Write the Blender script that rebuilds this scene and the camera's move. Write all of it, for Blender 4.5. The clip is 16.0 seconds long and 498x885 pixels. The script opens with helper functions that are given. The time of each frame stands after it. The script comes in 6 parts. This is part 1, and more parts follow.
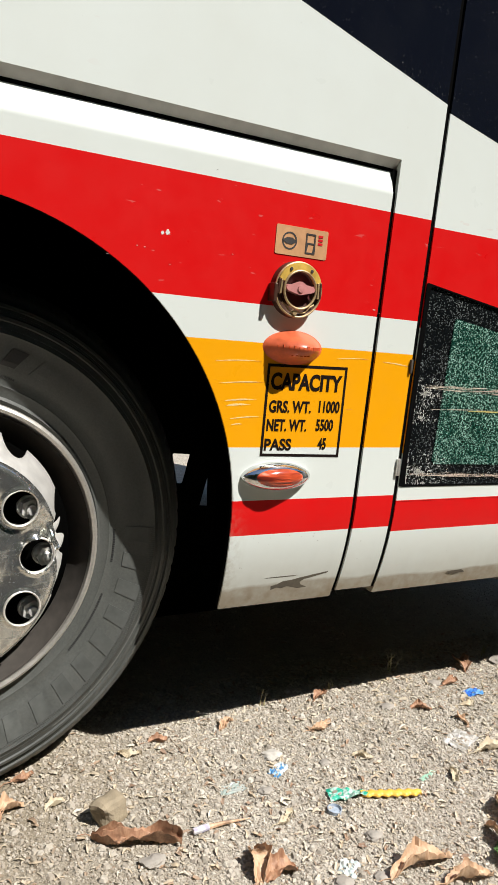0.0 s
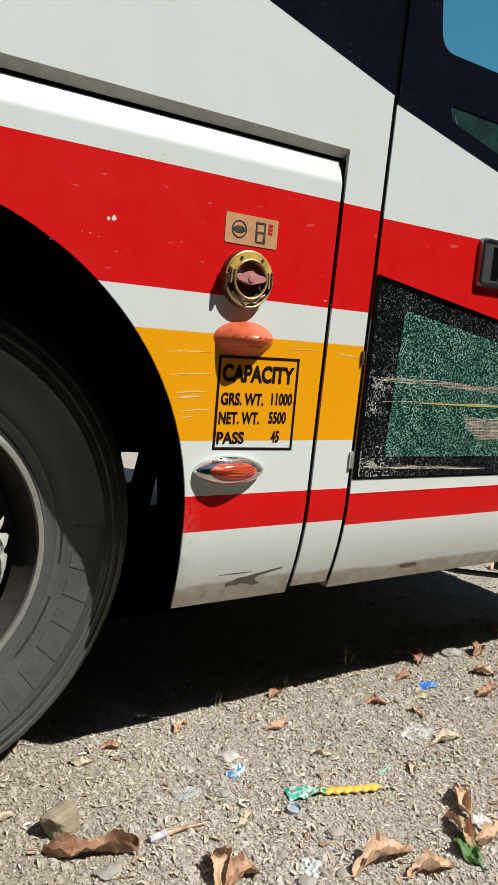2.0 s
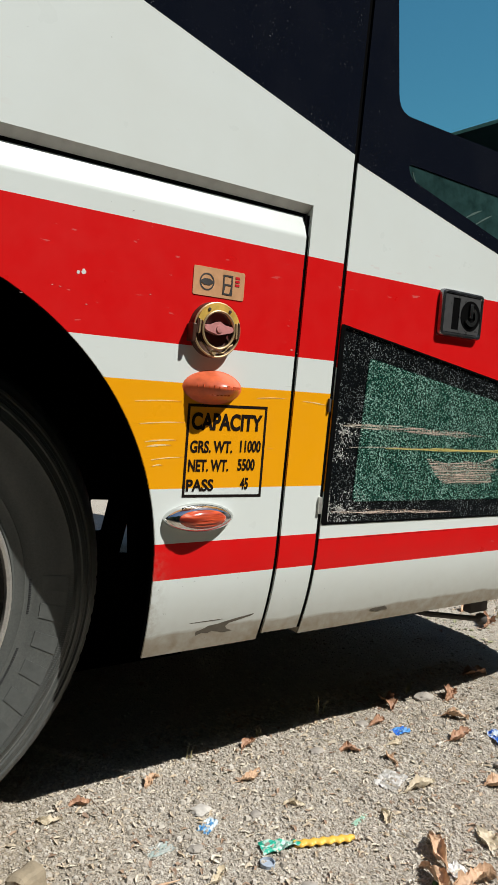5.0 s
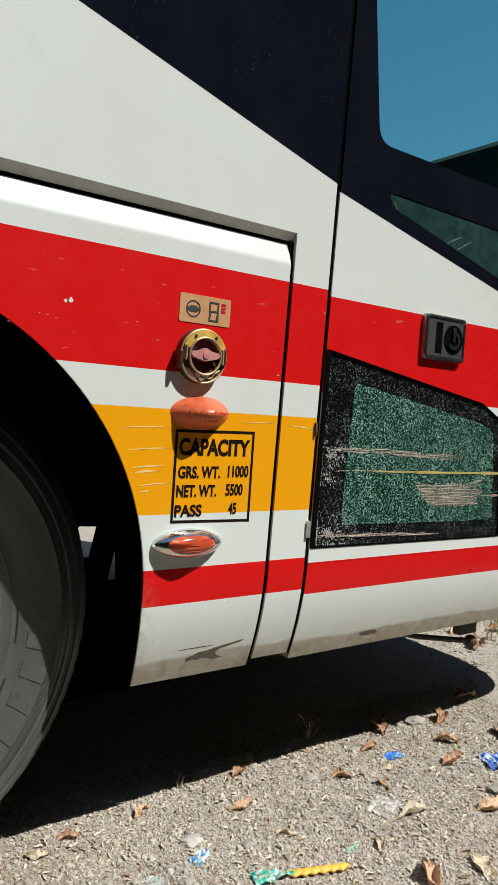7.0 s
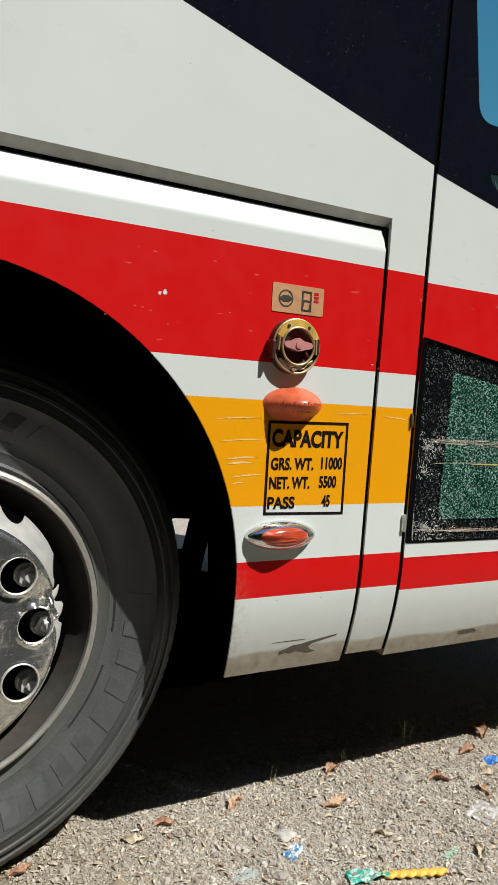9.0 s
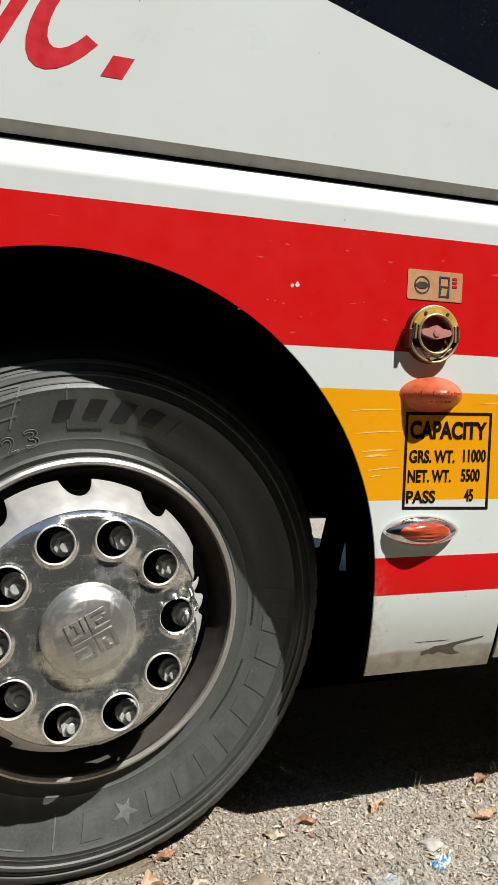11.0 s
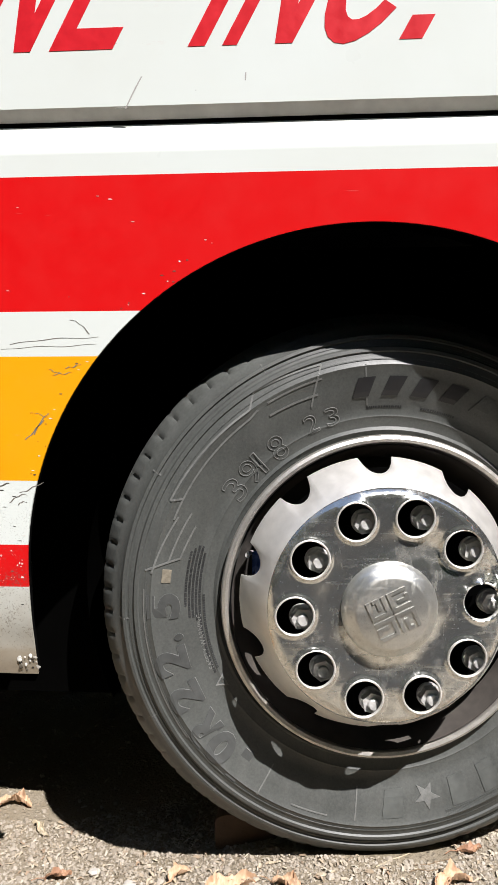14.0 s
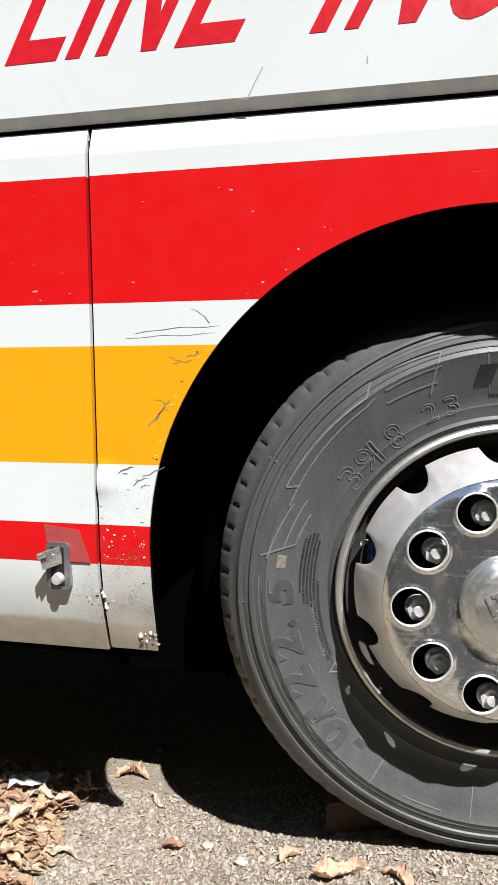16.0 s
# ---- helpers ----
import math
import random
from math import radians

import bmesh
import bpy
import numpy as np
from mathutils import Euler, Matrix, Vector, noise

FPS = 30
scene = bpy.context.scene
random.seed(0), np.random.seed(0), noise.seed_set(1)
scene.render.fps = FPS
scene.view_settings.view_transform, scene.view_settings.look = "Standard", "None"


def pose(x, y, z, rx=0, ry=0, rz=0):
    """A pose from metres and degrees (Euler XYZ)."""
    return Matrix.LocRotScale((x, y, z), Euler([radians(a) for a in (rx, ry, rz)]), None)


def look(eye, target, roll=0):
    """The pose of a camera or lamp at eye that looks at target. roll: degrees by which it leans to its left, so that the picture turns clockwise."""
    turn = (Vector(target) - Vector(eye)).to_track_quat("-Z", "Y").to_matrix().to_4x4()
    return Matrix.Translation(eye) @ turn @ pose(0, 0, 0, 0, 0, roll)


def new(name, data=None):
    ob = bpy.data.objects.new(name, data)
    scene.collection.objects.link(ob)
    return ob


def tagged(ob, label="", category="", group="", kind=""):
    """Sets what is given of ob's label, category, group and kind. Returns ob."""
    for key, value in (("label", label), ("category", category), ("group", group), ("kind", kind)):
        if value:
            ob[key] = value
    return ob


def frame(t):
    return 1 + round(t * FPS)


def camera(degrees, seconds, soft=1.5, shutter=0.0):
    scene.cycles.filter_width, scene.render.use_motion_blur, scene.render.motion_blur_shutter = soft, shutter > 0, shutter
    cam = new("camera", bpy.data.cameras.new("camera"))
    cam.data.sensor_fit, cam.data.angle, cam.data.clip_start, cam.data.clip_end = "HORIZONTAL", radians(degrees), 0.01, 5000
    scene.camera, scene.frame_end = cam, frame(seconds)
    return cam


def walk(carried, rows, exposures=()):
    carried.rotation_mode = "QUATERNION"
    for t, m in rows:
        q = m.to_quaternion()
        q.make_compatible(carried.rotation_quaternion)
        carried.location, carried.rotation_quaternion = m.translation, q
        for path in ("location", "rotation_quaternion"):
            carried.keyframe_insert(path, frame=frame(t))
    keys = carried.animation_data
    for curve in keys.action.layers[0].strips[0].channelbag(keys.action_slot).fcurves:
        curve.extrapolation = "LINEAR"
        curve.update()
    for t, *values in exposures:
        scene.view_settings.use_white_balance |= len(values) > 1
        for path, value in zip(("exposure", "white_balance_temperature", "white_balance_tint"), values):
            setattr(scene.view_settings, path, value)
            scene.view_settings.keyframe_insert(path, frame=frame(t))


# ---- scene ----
cam = camera(37.7, 16.0)
PATH = [
    (0, (-0.147, -1.218, 0.952), (0.818, 0.506, 0.641), 5.2),
    (0.5, (-0.151, -1.22, 0.947), (0.924, 0.446, 0.682), 5.8),
    (1, (-0.15, -1.209, 0.936), (0.886, 0.479, 0.657), 4.6),
    (1.5, (-0.127, -1.197, 0.929), (0.892, 0.494, 0.611), 3.6),
    (2, (-0.141, -1.189, 0.924), (0.95, 0.463, 0.639), 4.9),
    (2.5, (-0.146, -1.197, 0.928), (1.024, 0.407, 0.694), 4.7),
    (3, (-0.147, -1.2, 0.93), (1.036, 0.396, 0.702), 4.7),
    (3.5, (-0.148, -1.2, 0.93), (1.037, 0.397, 0.719), 4.8),
    (4, (-0.146, -1.204, 0.935), (0.998, 0.427, 0.755), 4.6),
    (6.5, (-0.15, -1.203, 0.934), (1.035, 0.403, 0.81), 4.3),
    (7, (-0.152, -1.208, 0.936), (1.032, 0.402, 0.843), 3.9),
    (7.5, (-0.153, -1.203, 0.934), (1.005, 0.425, 0.834), 3.7),
    (8, (-0.148, -1.2, 0.931), (0.901, 0.5, 0.835), 3.2),
    (8.5, (-0.146, -1.2, 0.929), (0.901, 0.5, 0.824), 3.0),
    (9, (-0.148, -1.191, 0.926), (0.83, 0.55, 0.806), 3.4),
    (9.5, (-0.131, -1.19, 0.921), (0.686, 0.632, 0.809), 3.1),
    (9.7, (-0.135, -1.191, 0.913), (0.612, 0.66, 0.794), 2.6),
    (11.8, (-0.141, -1.173, 0.9), (0.386, 0.752, 0.769), 1.2),
    (12, (-0.125, -1.17, 0.907), (0.319, 0.775, 0.761), 1.0),
    (12.5, (-0.139, -1.163, 0.917), (0.098, 0.815, 0.746), -0.4),
    (13, (-0.141, -1.157, 0.894), (-0.068, 0.835, 0.732), -1.4),
    (13.5, (-0.142, -1.154, 0.889), (-0.173, 0.837, 0.705), -0.5),
    (14, (-0.152, -1.158, 0.894), (-0.291, 0.829, 0.71), -0.2),
    (14.5, (-0.151, -1.157, 0.887), (-0.338, 0.822, 0.663), 0.5),
    (15, (-0.153, -1.156, 0.883), (-0.4, 0.815, 0.65), 0.2),
    (15.5, (-0.157, -1.161, 0.882), (-0.487, 0.798, 0.653), 0.2),
    (16, (-0.161, -1.167, 0.888), (-0.598, 0.774, 0.682), -0.4),
]
walk(cam, [(t, look(eye, target, roll)) for t, eye, target, roll in PATH],
     [(0, 0.48, 6450, 11), (0.7, 0.29, 6350, 10), (1.5, 0.22, 6300, 10), (9.5, 0.17, 6300, 10), (11.8, 0.44, 6350, 13), (12.6, 0.67, 6350, 15), (14.5, 0.70, 6200, 15), (16, 0.72, 6050, 15)])

# ---- light ----
SUN = Vector((0.405, -0.600, 1.0)).normalized()
world = bpy.data.worlds.new("sky")
scene.world = world
world.use_nodes = True
wn = world.node_tree
sky = wn.nodes.new("ShaderNodeTexSky")
sky.sky_type = "NISHITA"
sky.sun_disc = False
sky.sun_elevation = math.asin(SUN.z)
sky.sun_rotation = math.atan2(SUN.x, SUN.y)
sky.air_density = 1.5
sky.dust_density = 0.4
sky.ozone_density = 3.0
wn.links.new(sky.outputs[0], wn.nodes["Background"].inputs[0])
wn.nodes["Background"].inputs[1].default_value = 0.066
sun = new("sun", bpy.data.lights.new("sun", "SUN"))
sun.data.energy = 5.0
sun.data.angle = radians(0.53)
sun.data.color = (1.0, 0.965, 0.90)
sun.matrix_world = look(SUN * 30, (0, 0, 0))


# ---- materials ----
class Nodes:
    """Small helper to write a node material."""

    def __init__(self, name):
        self.m = bpy.data.materials.new(name)
        self.m.use_nodes = True
        self.t = self.m.node_tree
        self.b = self.t.nodes["Principled BSDF"]
        self.co = self.t.nodes.new("ShaderNodeTexCoord").outputs["Object"]

    def put(self, socket, value):
        if isinstance(value, bpy.types.NodeSocket):
            self.t.links.new(value, socket)
        elif isinstance(value, (tuple, list)) and len(value) == 3 and socket.type == "RGBA":
            socket.default_value = (*value, 1)
        else:
            socket.default_value = value

    def node(self, kind, out=0, operation="", feature="", **ins):
        n = self.t.nodes.new("ShaderNode" + kind)
        if operation:
            n.operation = operation
        if feature:
            n.feature = feature
        for k, v in ins.items():
            key = int(k[1:]) if k[0] == "i" and k[1:].isdigit() else k.replace("_", " ")
            self.put(n.inputs[key], v)
        return n.outputs[out]

    def math(self, op, a, b=0.0, c=0.0):
        return self.node("Math", operation=op, i0=a, i1=b, i2=c)

    def scaled(self, s):
        return self.node("Mapping", Vector=self.co, Scale=s)

    def noise(self, scale, detail=4.0, rough=0.55, vec=None, out=0):
        return self.node("TexNoise", out, Vector=vec or self.co, Scale=scale, Detail=detail, Roughness=rough)

    def ramp(self, v, lo, hi, a=0.0, b=1.0):
        return self.node("MapRange", Value=v, From_Min=lo, From_Max=hi, To_Min=a, To_Max=b)

    def mix(self, f, a, b, blend="MIX"):
        n = self.t.nodes.new("ShaderNodeMix")
        n.data_type, n.blend_type = "RGBA", blend
        for k, v in ((0, f), (6, a), (7, b)):
            self.put(n.inputs[k], v)
        return n.outputs[2]

    def bump(self, h, strength=0.3, dist=0.002):
        self.put(self.b.inputs["Normal"], self.node("Bump", Height=h, Strength=strength, Distance=dist))

    def set(self, **ins):
        for k, v in ins.items():
            self.put(self.b.inputs[k.replace("_", " ")], v)
        return self.m


WHITE, RED, YELLOW = (0.69, 0.735, 0.70), (0.650, 0.0055, 0.006), (0.85, 0.36, 0.001)


def paint(name, stripes, drop=0.0):
    """Vinyl-striped white coach paint with chips, hairlines, dust and road dirt."""
    n = Nodes(name)
    z = n.math("ADD", n.node("SeparateXYZ", 2, Vector=n.co), drop)
    col = n.mix(n.ramp(n.noise(3.0), 0.35, 0.7), WHITE, (0.665, 0.70, 0.655))
    if stripes:
        for lo, hi, c in ((0.9965, 1.2065, RED), (0.7225, 0.925, YELLOW), (0.5435, 0.6155, RED)):
            f = n.math("MULTIPLY", n.math("GREATER_THAN", z, lo), n.math("LESS_THAN", z, hi))
            shade = n.mix(n.ramp(n.noise(2.2), 0.3, 0.75), c, tuple(v * 0.975 for v in c))
            col = n.mix(f, col, shade)
    fine = n.noise(90.0, 3.0)
    zone = n.noise(5.0, 2.0)
    chips = n.math("MULTIPLY", n.ramp(fine, 0.735, 0.755), n.ramp(zone, 0.56, 0.64))
    col = n.mix(n.math("MULTIPLY", chips, 0.8), col, (0.62, 0.60, 0.56))
    hair = n.math("MULTIPLY", n.ramp(n.noise(26.0, 3.0, vec=n.scaled((0.22, 1, 3.2))), 0.70, 0.72), n.ramp(n.noise(3.1, 1.0), 0.57, 0.66))
    col = n.mix(n.math("MULTIPLY", hair, 0.5), col, (0.30, 0.28, 0.25))
    film = n.math("MULTIPLY", n.ramp(n.noise(22.0, 6.0), 0.3, 0.75), 0.022)
    col = n.mix(film, col, (0.34, 0.29, 0.22))
    edge = n.math("ADD", z, n.math("MULTIPLY", n.math("SUBTRACT", n.noise(5.0, 5.0, vec=n.scaled((1, 1, 2.5))), 0.5), 0.045))
    mud = n.math("MULTIPLY", n.math("ADD", n.ramp(edge, 0.535, 0.400, 0.0, 0.44), n.ramp(edge, 0.432, 0.424, 0.0, 0.55)), n.ramp(n.noise(40.0, 5.0), 0.15, 0.7, 0.65, 1.0))
    col = n.mix(mud, col, (0.285, 0.235, 0.165))
    x = n.node("SeparateXYZ", 0, Vector=n.co)
    leg = n.math("MULTIPLY", n.ramp(n.math("ABSOLUTE", n.math("ADD", x, 0.64)), 0.16, 0.05), n.ramp(z, 0.74, 0.46))
    spatter = n.math("MULTIPLY", n.ramp(n.math("ADD", n.noise(300.0, 4.0, 0.65), n.math("MULTIPLY", n.noise(28.0, 3.0), 0.35)), 0.735, 0.80), leg)
    col = n.mix(n.math("MULTIPLY", spatter, 0.75), col, (0.11, 0.10, 0.085))
    col = n.mix(n.math("MULTIPLY", n.math("MULTIPLY", leg, n.ramp(z, 0.546, 0.540)), n.ramp(n.noise(30.0, 5.0), 0.3, 0.7, 0.35, 0.65)), col, (0.38, 0.335, 0.265))
    side = n.math("MULTIPLY", n.math("MULTIPLY", n.ramp(x, 0.555, 0.515), n.math("GREATER_THAN", x, 0.45)), n.ramp(z, 0.62, 0.46))
    side = n.math("MULTIPLY", side, n.ramp(n.noise(75.0, 5.0, 0.6), 0.40, 0.62))
    col = n.mix(n.math("MULTIPLY", side, 0.55), col, (0.34, 0.30, 0.23))
    rear = n.math("MULTIPLY", n.ramp(edge, 0.437, 0.427), n.math("LESS_THAN", x, -0.55))
    col = n.mix(n.math("MULTIPLY", rear, 0.42), col, (0.40, 0.34, 0.25))
    speck = n.math("MULTIPLY", n.ramp(n.noise(120.0, 2.0), 0.745, 0.76), n.ramp(n.noise(7.0, 2.0), 0.50, 0.60))
    col = n.mix(n.math("MULTIPLY", speck, 0.7), col, (0.10, 0.09, 0.08))
    wear = n.math("MULTIPLY", n.ramp(n.noise(34.0, 4.0, vec=n.scaled((0.5, 1, 2.0))), 0.66, 0.69), n.ramp(n.noise(2.3, 2.0), 0.50, 0.62))
    col = n.mix(n.math("MULTIPLY", wear, 0.2), col, (0.60, 0.42, 0.38))
    n.bump(n.math("ADD", n.noise(420.0, 2.0), n.math("MULTIPLY", n.noise(14.0, 2.0), 3.0)), 0.05, 0.0004)
    return n.set(Base_Color=col, Roughness=n.math("ADD", n.ramp(n.noise(9.0), 0.3, 0.7, 0.26, 0.4), n.math("MULTIPLY", mud, 0.4)), Specular_IOR_Level=0.24)


def plain(name, col, rough=0.5, metal=0.0, grain=60.0, vary=0.18, bump=0.12, dist=0.001, **more):
    """A surface of one pigment with grain and slow variation."""
    n = Nodes(name)
    f = n.math("ADD", n.math("MULTIPLY", n.noise(grain, 5.0), 0.6), n.math("MULTIPLY", n.noise(grain / 9, 3.0), 0.4))
    c = n.mix(n.ramp(f, 0.3, 0.7), tuple(v * (1 - vary) for v in col), tuple(min(1, v * (1 + vary)) for v in col))
    n.bump(n.noise(grain * 3, 3.0), bump, dist)
    return n.set(Base_Color=c, Roughness=n.ramp(f, 0.3, 0.7, max(0.02, rough - 0.08), min(1, rough + 0.08)), Metallic=metal, **more)


PAINT = paint("striped_coach_paint", True)
PAINT_DOOR = paint("striped_door_paint", True, 0.013)
PAINT_WHITE = paint("white_coach_paint", False)
LETTER = plain("red_vinyl", (0.60, 0.012, 0.02), 0.35, grain=40)
BLACK_VINYL = plain("black_vinyl", (0.012, 0.008, 0.007), 0.85, Specular_IOR_Level=0.05)
RUBBER_SEAL = plain("black_rubber_seal", (0.0045, 0.0045, 0.0045), 0.95, Specular_IOR_Level=0.0)
DARK_STEEL = plain("dark_chassis_steel", (0.016, 0.014, 0.012), 0.7, grain=25)
# Near-black stand-in for the shade inside the wheel arch and cover holes.
SHADE_LINER = plain("shade_black_liner", (0.0016, 0.0016, 0.0015), 0.95, grain=20, Specular_IOR_Level=0.0)
RUST_SHADE = plain("rusty_shaded_steel", (0.062, 0.054, 0.046), 0.8, grain=45, vary=0.4)
UNDERLIP = plain("dusty_grey_lip", (0.66, 0.64, 0.60), 0.6, grain=30)
BLACK_PLASTIC = plain("black_plastic", (0.020, 0.020, 0.021), 0.35, grain=80)
INTERIOR = plain("dark_interior_trim", (0.02, 0.022, 0.024), 0.8)


def chrome_material(name, col, rough, smear, wave=0.16, metal=1.0):
    n = Nodes(name)
    f = n.noise(14.0, 6.0, 0.65)
    g = n.noise(70.0, 4.0)
    grime = n.ramp(n.math("ADD", n.math("MULTIPLY", f, 0.7), n.math("MULTIPLY", g, 0.3)), 0.52, 0.66)
    c = n.mix(n.math("MULTIPLY", grime, smear), col, (0.27, 0.225, 0.165))
    pit = n.math("MULTIPLY", n.ramp(n.noise(230.0, 4.0, 0.7), 0.56, 0.66), n.ramp(n.noise(9.0, 3.0), 0.40, 0.60))
    c = n.mix(n.math("MULTIPLY", pit, smear * 0.75), c, (0.16, 0.135, 0.10))
    blotch = n.ramp(n.noise(95.0, 5.0, 0.7), 0.40, 0.62)
    c = n.mix(n.math("MULTIPLY", blotch, smear * 0.55), c, (0.40, 0.40, 0.36))
    scratch = n.math("MAXIMUM", n.ramp(n.noise(60.0, 2.0, vec=n.scaled((0.15, 1, 2.2))), 0.60, 0.63), n.ramp(n.noise(70.0, 2.0, vec=n.scaled((1.6, 1, 0.3))), 0.63, 0.65))
    n.bump(n.math("ADD", n.math("MULTIPLY", n.noise(22.0, 3.0), 1.0), n.math("ADD", n.math("MULTIPLY", n.noise(160.0, 2.0), 0.08), n.math("MULTIPLY", scratch, 0.03))), wave, 0.004)
    return n.set(Base_Color=c, Metallic=n.ramp(grime, 0, 1, metal, metal - 0.18), Roughness=n.math("ADD", n.ramp(grime, 0, 1, rough, rough + 0.3 * smear), n.math("ADD", n.math("MULTIPLY", pit, 0.25 * smear), n.math("MULTIPLY", n.math("ADD", blotch, scratch), 0.20 * smear))))


CHROME = chrome_material("worn_wheel_chrome", (0.79, 0.80, 0.76), 0.11, 0.50, 0.24, 0.935)
CHROME_CLEAN = chrome_material("bright_chrome", (0.72, 0.72, 0.71), 0.07, 0.15)
CHROME_SATIN = plain("satin_wheel_chrome", (0.84, 0.82, 0.77), 0.42, 0.62, grain=45, vary=0.1)
ALU = chrome_material("dull_lip_metal", (0.80, 0.77, 0.71), 0.34, 0.38, 0.16, 0.82)
HUB_METAL = chrome_material("dulled_hub_chrome", (0.70, 0.70, 0.66), 0.30, 0.5, 0.2, 0.9)
NUT = plain("zinc_nut_steel", (0.72, 0.71, 0.68), 0.36, 0.45, grain=120, vary=0.3)


def tyre_material():
    n = Nodes("dusty_tyre_rubber")
    dust = n.ramp(n.math("ADD", n.math("MULTIPLY", n.noise(7.0, 3.0), 0.35), n.math("MULTIPLY", n.noise(220.0, 6.0, 0.7), 0.65)), 0.3, 0.72)
    streak = n.ramp(n.noise(30.0, 3.0, vec=n.scaled((1, 1, 0.25))), 0.45, 0.75)
    c = n.mix(dust, (0.048, 0.051, 0.048), (0.102, 0.108, 0.099))
    c = n.mix(n.math("MULTIPLY", streak, 0.12), c, (0.20, 0.20, 0.19))
    n.bump(n.noise(260.0, 4.0), 0.25, 0.0008)
    return n.set(Base_Color=c, Roughness=n.ramp(dust, 0, 1, 0.38, 0.56), Specular_IOR_Level=0.55)


TYRE = tyre_material()
TYRE_MARK = plain("worn_raised_rubber", (0.078, 0.083, 0.077), 0.6, grain=40, vary=0.35)
TYRE_SOLID = plain("flat_moulded_rubber", (0.060, 0.063, 0.060), 0.6, grain=60, vary=0.3)
TYRE_DARK = plain("dark_moulded_rubber", (0.030, 0.031, 0.031), 0.6, grain=90, vary=0.3)
TYRE_RAISED = plain("pale_relief_rubber", (0.15, 0.153, 0.144), 0.6, grain=150, vary=0.3)


def glass(name, col, rough=0.02, opaque=0.0, specks=1.0):
    n = Nodes(name)
    dust = n.math("MULTIPLY", n.ramp(n.noise(240.0, 2.0), 0.68, 0.76, 0.0, specks * 0.7), n.ramp(n.noise(6.0, 3.0), 0.42, 0.66))
    dust = n.math("ADD", dust, n.math("MULTIPLY", n.ramp(n.noise(5.0, 5.0), 0.45, 0.8), 0.02 * specks))
    n.set(Base_Color=n.mix(dust, col, (0.4, 0.4, 0.38)), Roughness=n.ramp(dust, 0, 1, rough, 0.6), IOR=1.5, Specular_IOR_Level=0.3 if opaque else 0.5)
    if not opaque:
        n.set(Transmission_Weight=n.ramp(dust, 0, 1, 1.0, 0.2))
    return n.m


BLACK_GLASS = glass("dusty_black_glass", (0.005, 0.0065, 0.012), 0.06, 1, 0.6)
CLEAR_GLASS = glass("thin_clear_glass", (0.56, 1.0, 1.0), 0.0, 0.0, 0.0)
CLEAR_GLASS.node_tree.nodes["Principled BSDF"].inputs["IOR"].default_value = 1.03
TEAL_GLASS = plain("green_tinted_glass", (0.016, 0.040, 0.038), 0.18, grain=35, vary=0.7)


def crazed(name, base, fleck, amount):
    """Shattered toughened glass held by its film: small cells with pale edges."""
    n = Nodes(name)
    e = n.node("TexVoronoi", 0, feature="DISTANCE_TO_EDGE", Vector=n.co, Scale=450.0)
    cell = n.node("TexVoronoi", 1, Vector=n.co, Scale=450.0)
    bright = n.node("SeparateColor", 0, Color=cell)
    edge = n.ramp(e, 0.02, 0.20, 1.0, 0.0)
    pick = n.ramp(n.math("ADD", bright, n.math("MULTIPLY", n.noise(16.0, 4.0), 0.5)), amount, amount + 0.32)
    f = n.math("MULTIPLY", n.math("MAXIMUM", edge, n.math("MULTIPLY", pick, 0.35)), pick)
    shade = n.mix(n.ramp(bright, 0, 1), tuple(v * 0.45 for v in base), tuple(v * 1.5 for v in base))
    n.bump(n.math("ADD", n.math("MULTIPLY", e, 1.0), n.math("MULTIPLY", bright, 0.3)), 0.35, 0.0008)
    return n.set(Base_Color=n.mix(f, shade, fleck), Roughness=0.18)


CRAZED_TEAL = crazed("crazed_green_glass", (0.005, 0.040, 0.027), (0.60, 0.90, 0.76), 0.93)
CRAZED_BLACK = crazed("crazed_black_glass", (0.005, 0.006, 0.007), (0.66, 0.72, 0.69), 1.09)


def scraped(name, col, lo, hi):
    """Paint rubbed off in fine lines, with gaps between them."""
    n = Nodes(name)
    line = n.noise(1.0, 4.0, 0.6, vec=n.scaled((9.0, 9.0, 420.0)))
    speck = n.noise(260.0, 3.0)
    f = n.ramp(n.math("ADD", n.math("MULTIPLY", line, 0.72), n.math("MULTIPLY", speck, 0.28)), lo, hi)
    c = n.mix(n.noise(120.0, 4.0), tuple(v * 0.7 for v in col), tuple(v * 1.25 for v in col))
    return n.set(Base_Color=c, Roughness=0.7, Alpha=f)


RUB_PINK = scraped("pale_rubbed_paint", (0.64, 0.51, 0.41), 0.44, 0.66)
RUB_THIN = scraped("thinly_rubbed_paint", (0.60, 0.53, 0.42), 0.46, 0.62)
SCRAPE_YELLOW = scraped("yellow_rubbed_paint", (0.50, 0.42, 0.12), 0.38, 0.50)
SCRAPE_WHITE = plain("white_scuffed_paint", (0.68, 0.67, 0.62), 0.7, grain=90, vary=0.2)
BARE = plain("bare_brown_primer", (0.10, 0.085, 0.062), 0.8, grain=60, vary=0.3)
PATCH_RED = plain("faded_red_patch", (0.40, 0.062, 0.058), 0.5, grain=50)
ORANGE = plain("orange_lens", (0.62, 0.105, 0.04), 0.2, grain=40, vary=0.45, Subsurface_Weight=0.0, Coat_Weight=0.4)
ORANGE_DUSTY = plain("dusty_orange_lens", (0.63, 0.125, 0.048), 0.38, grain=55, vary=0.32)


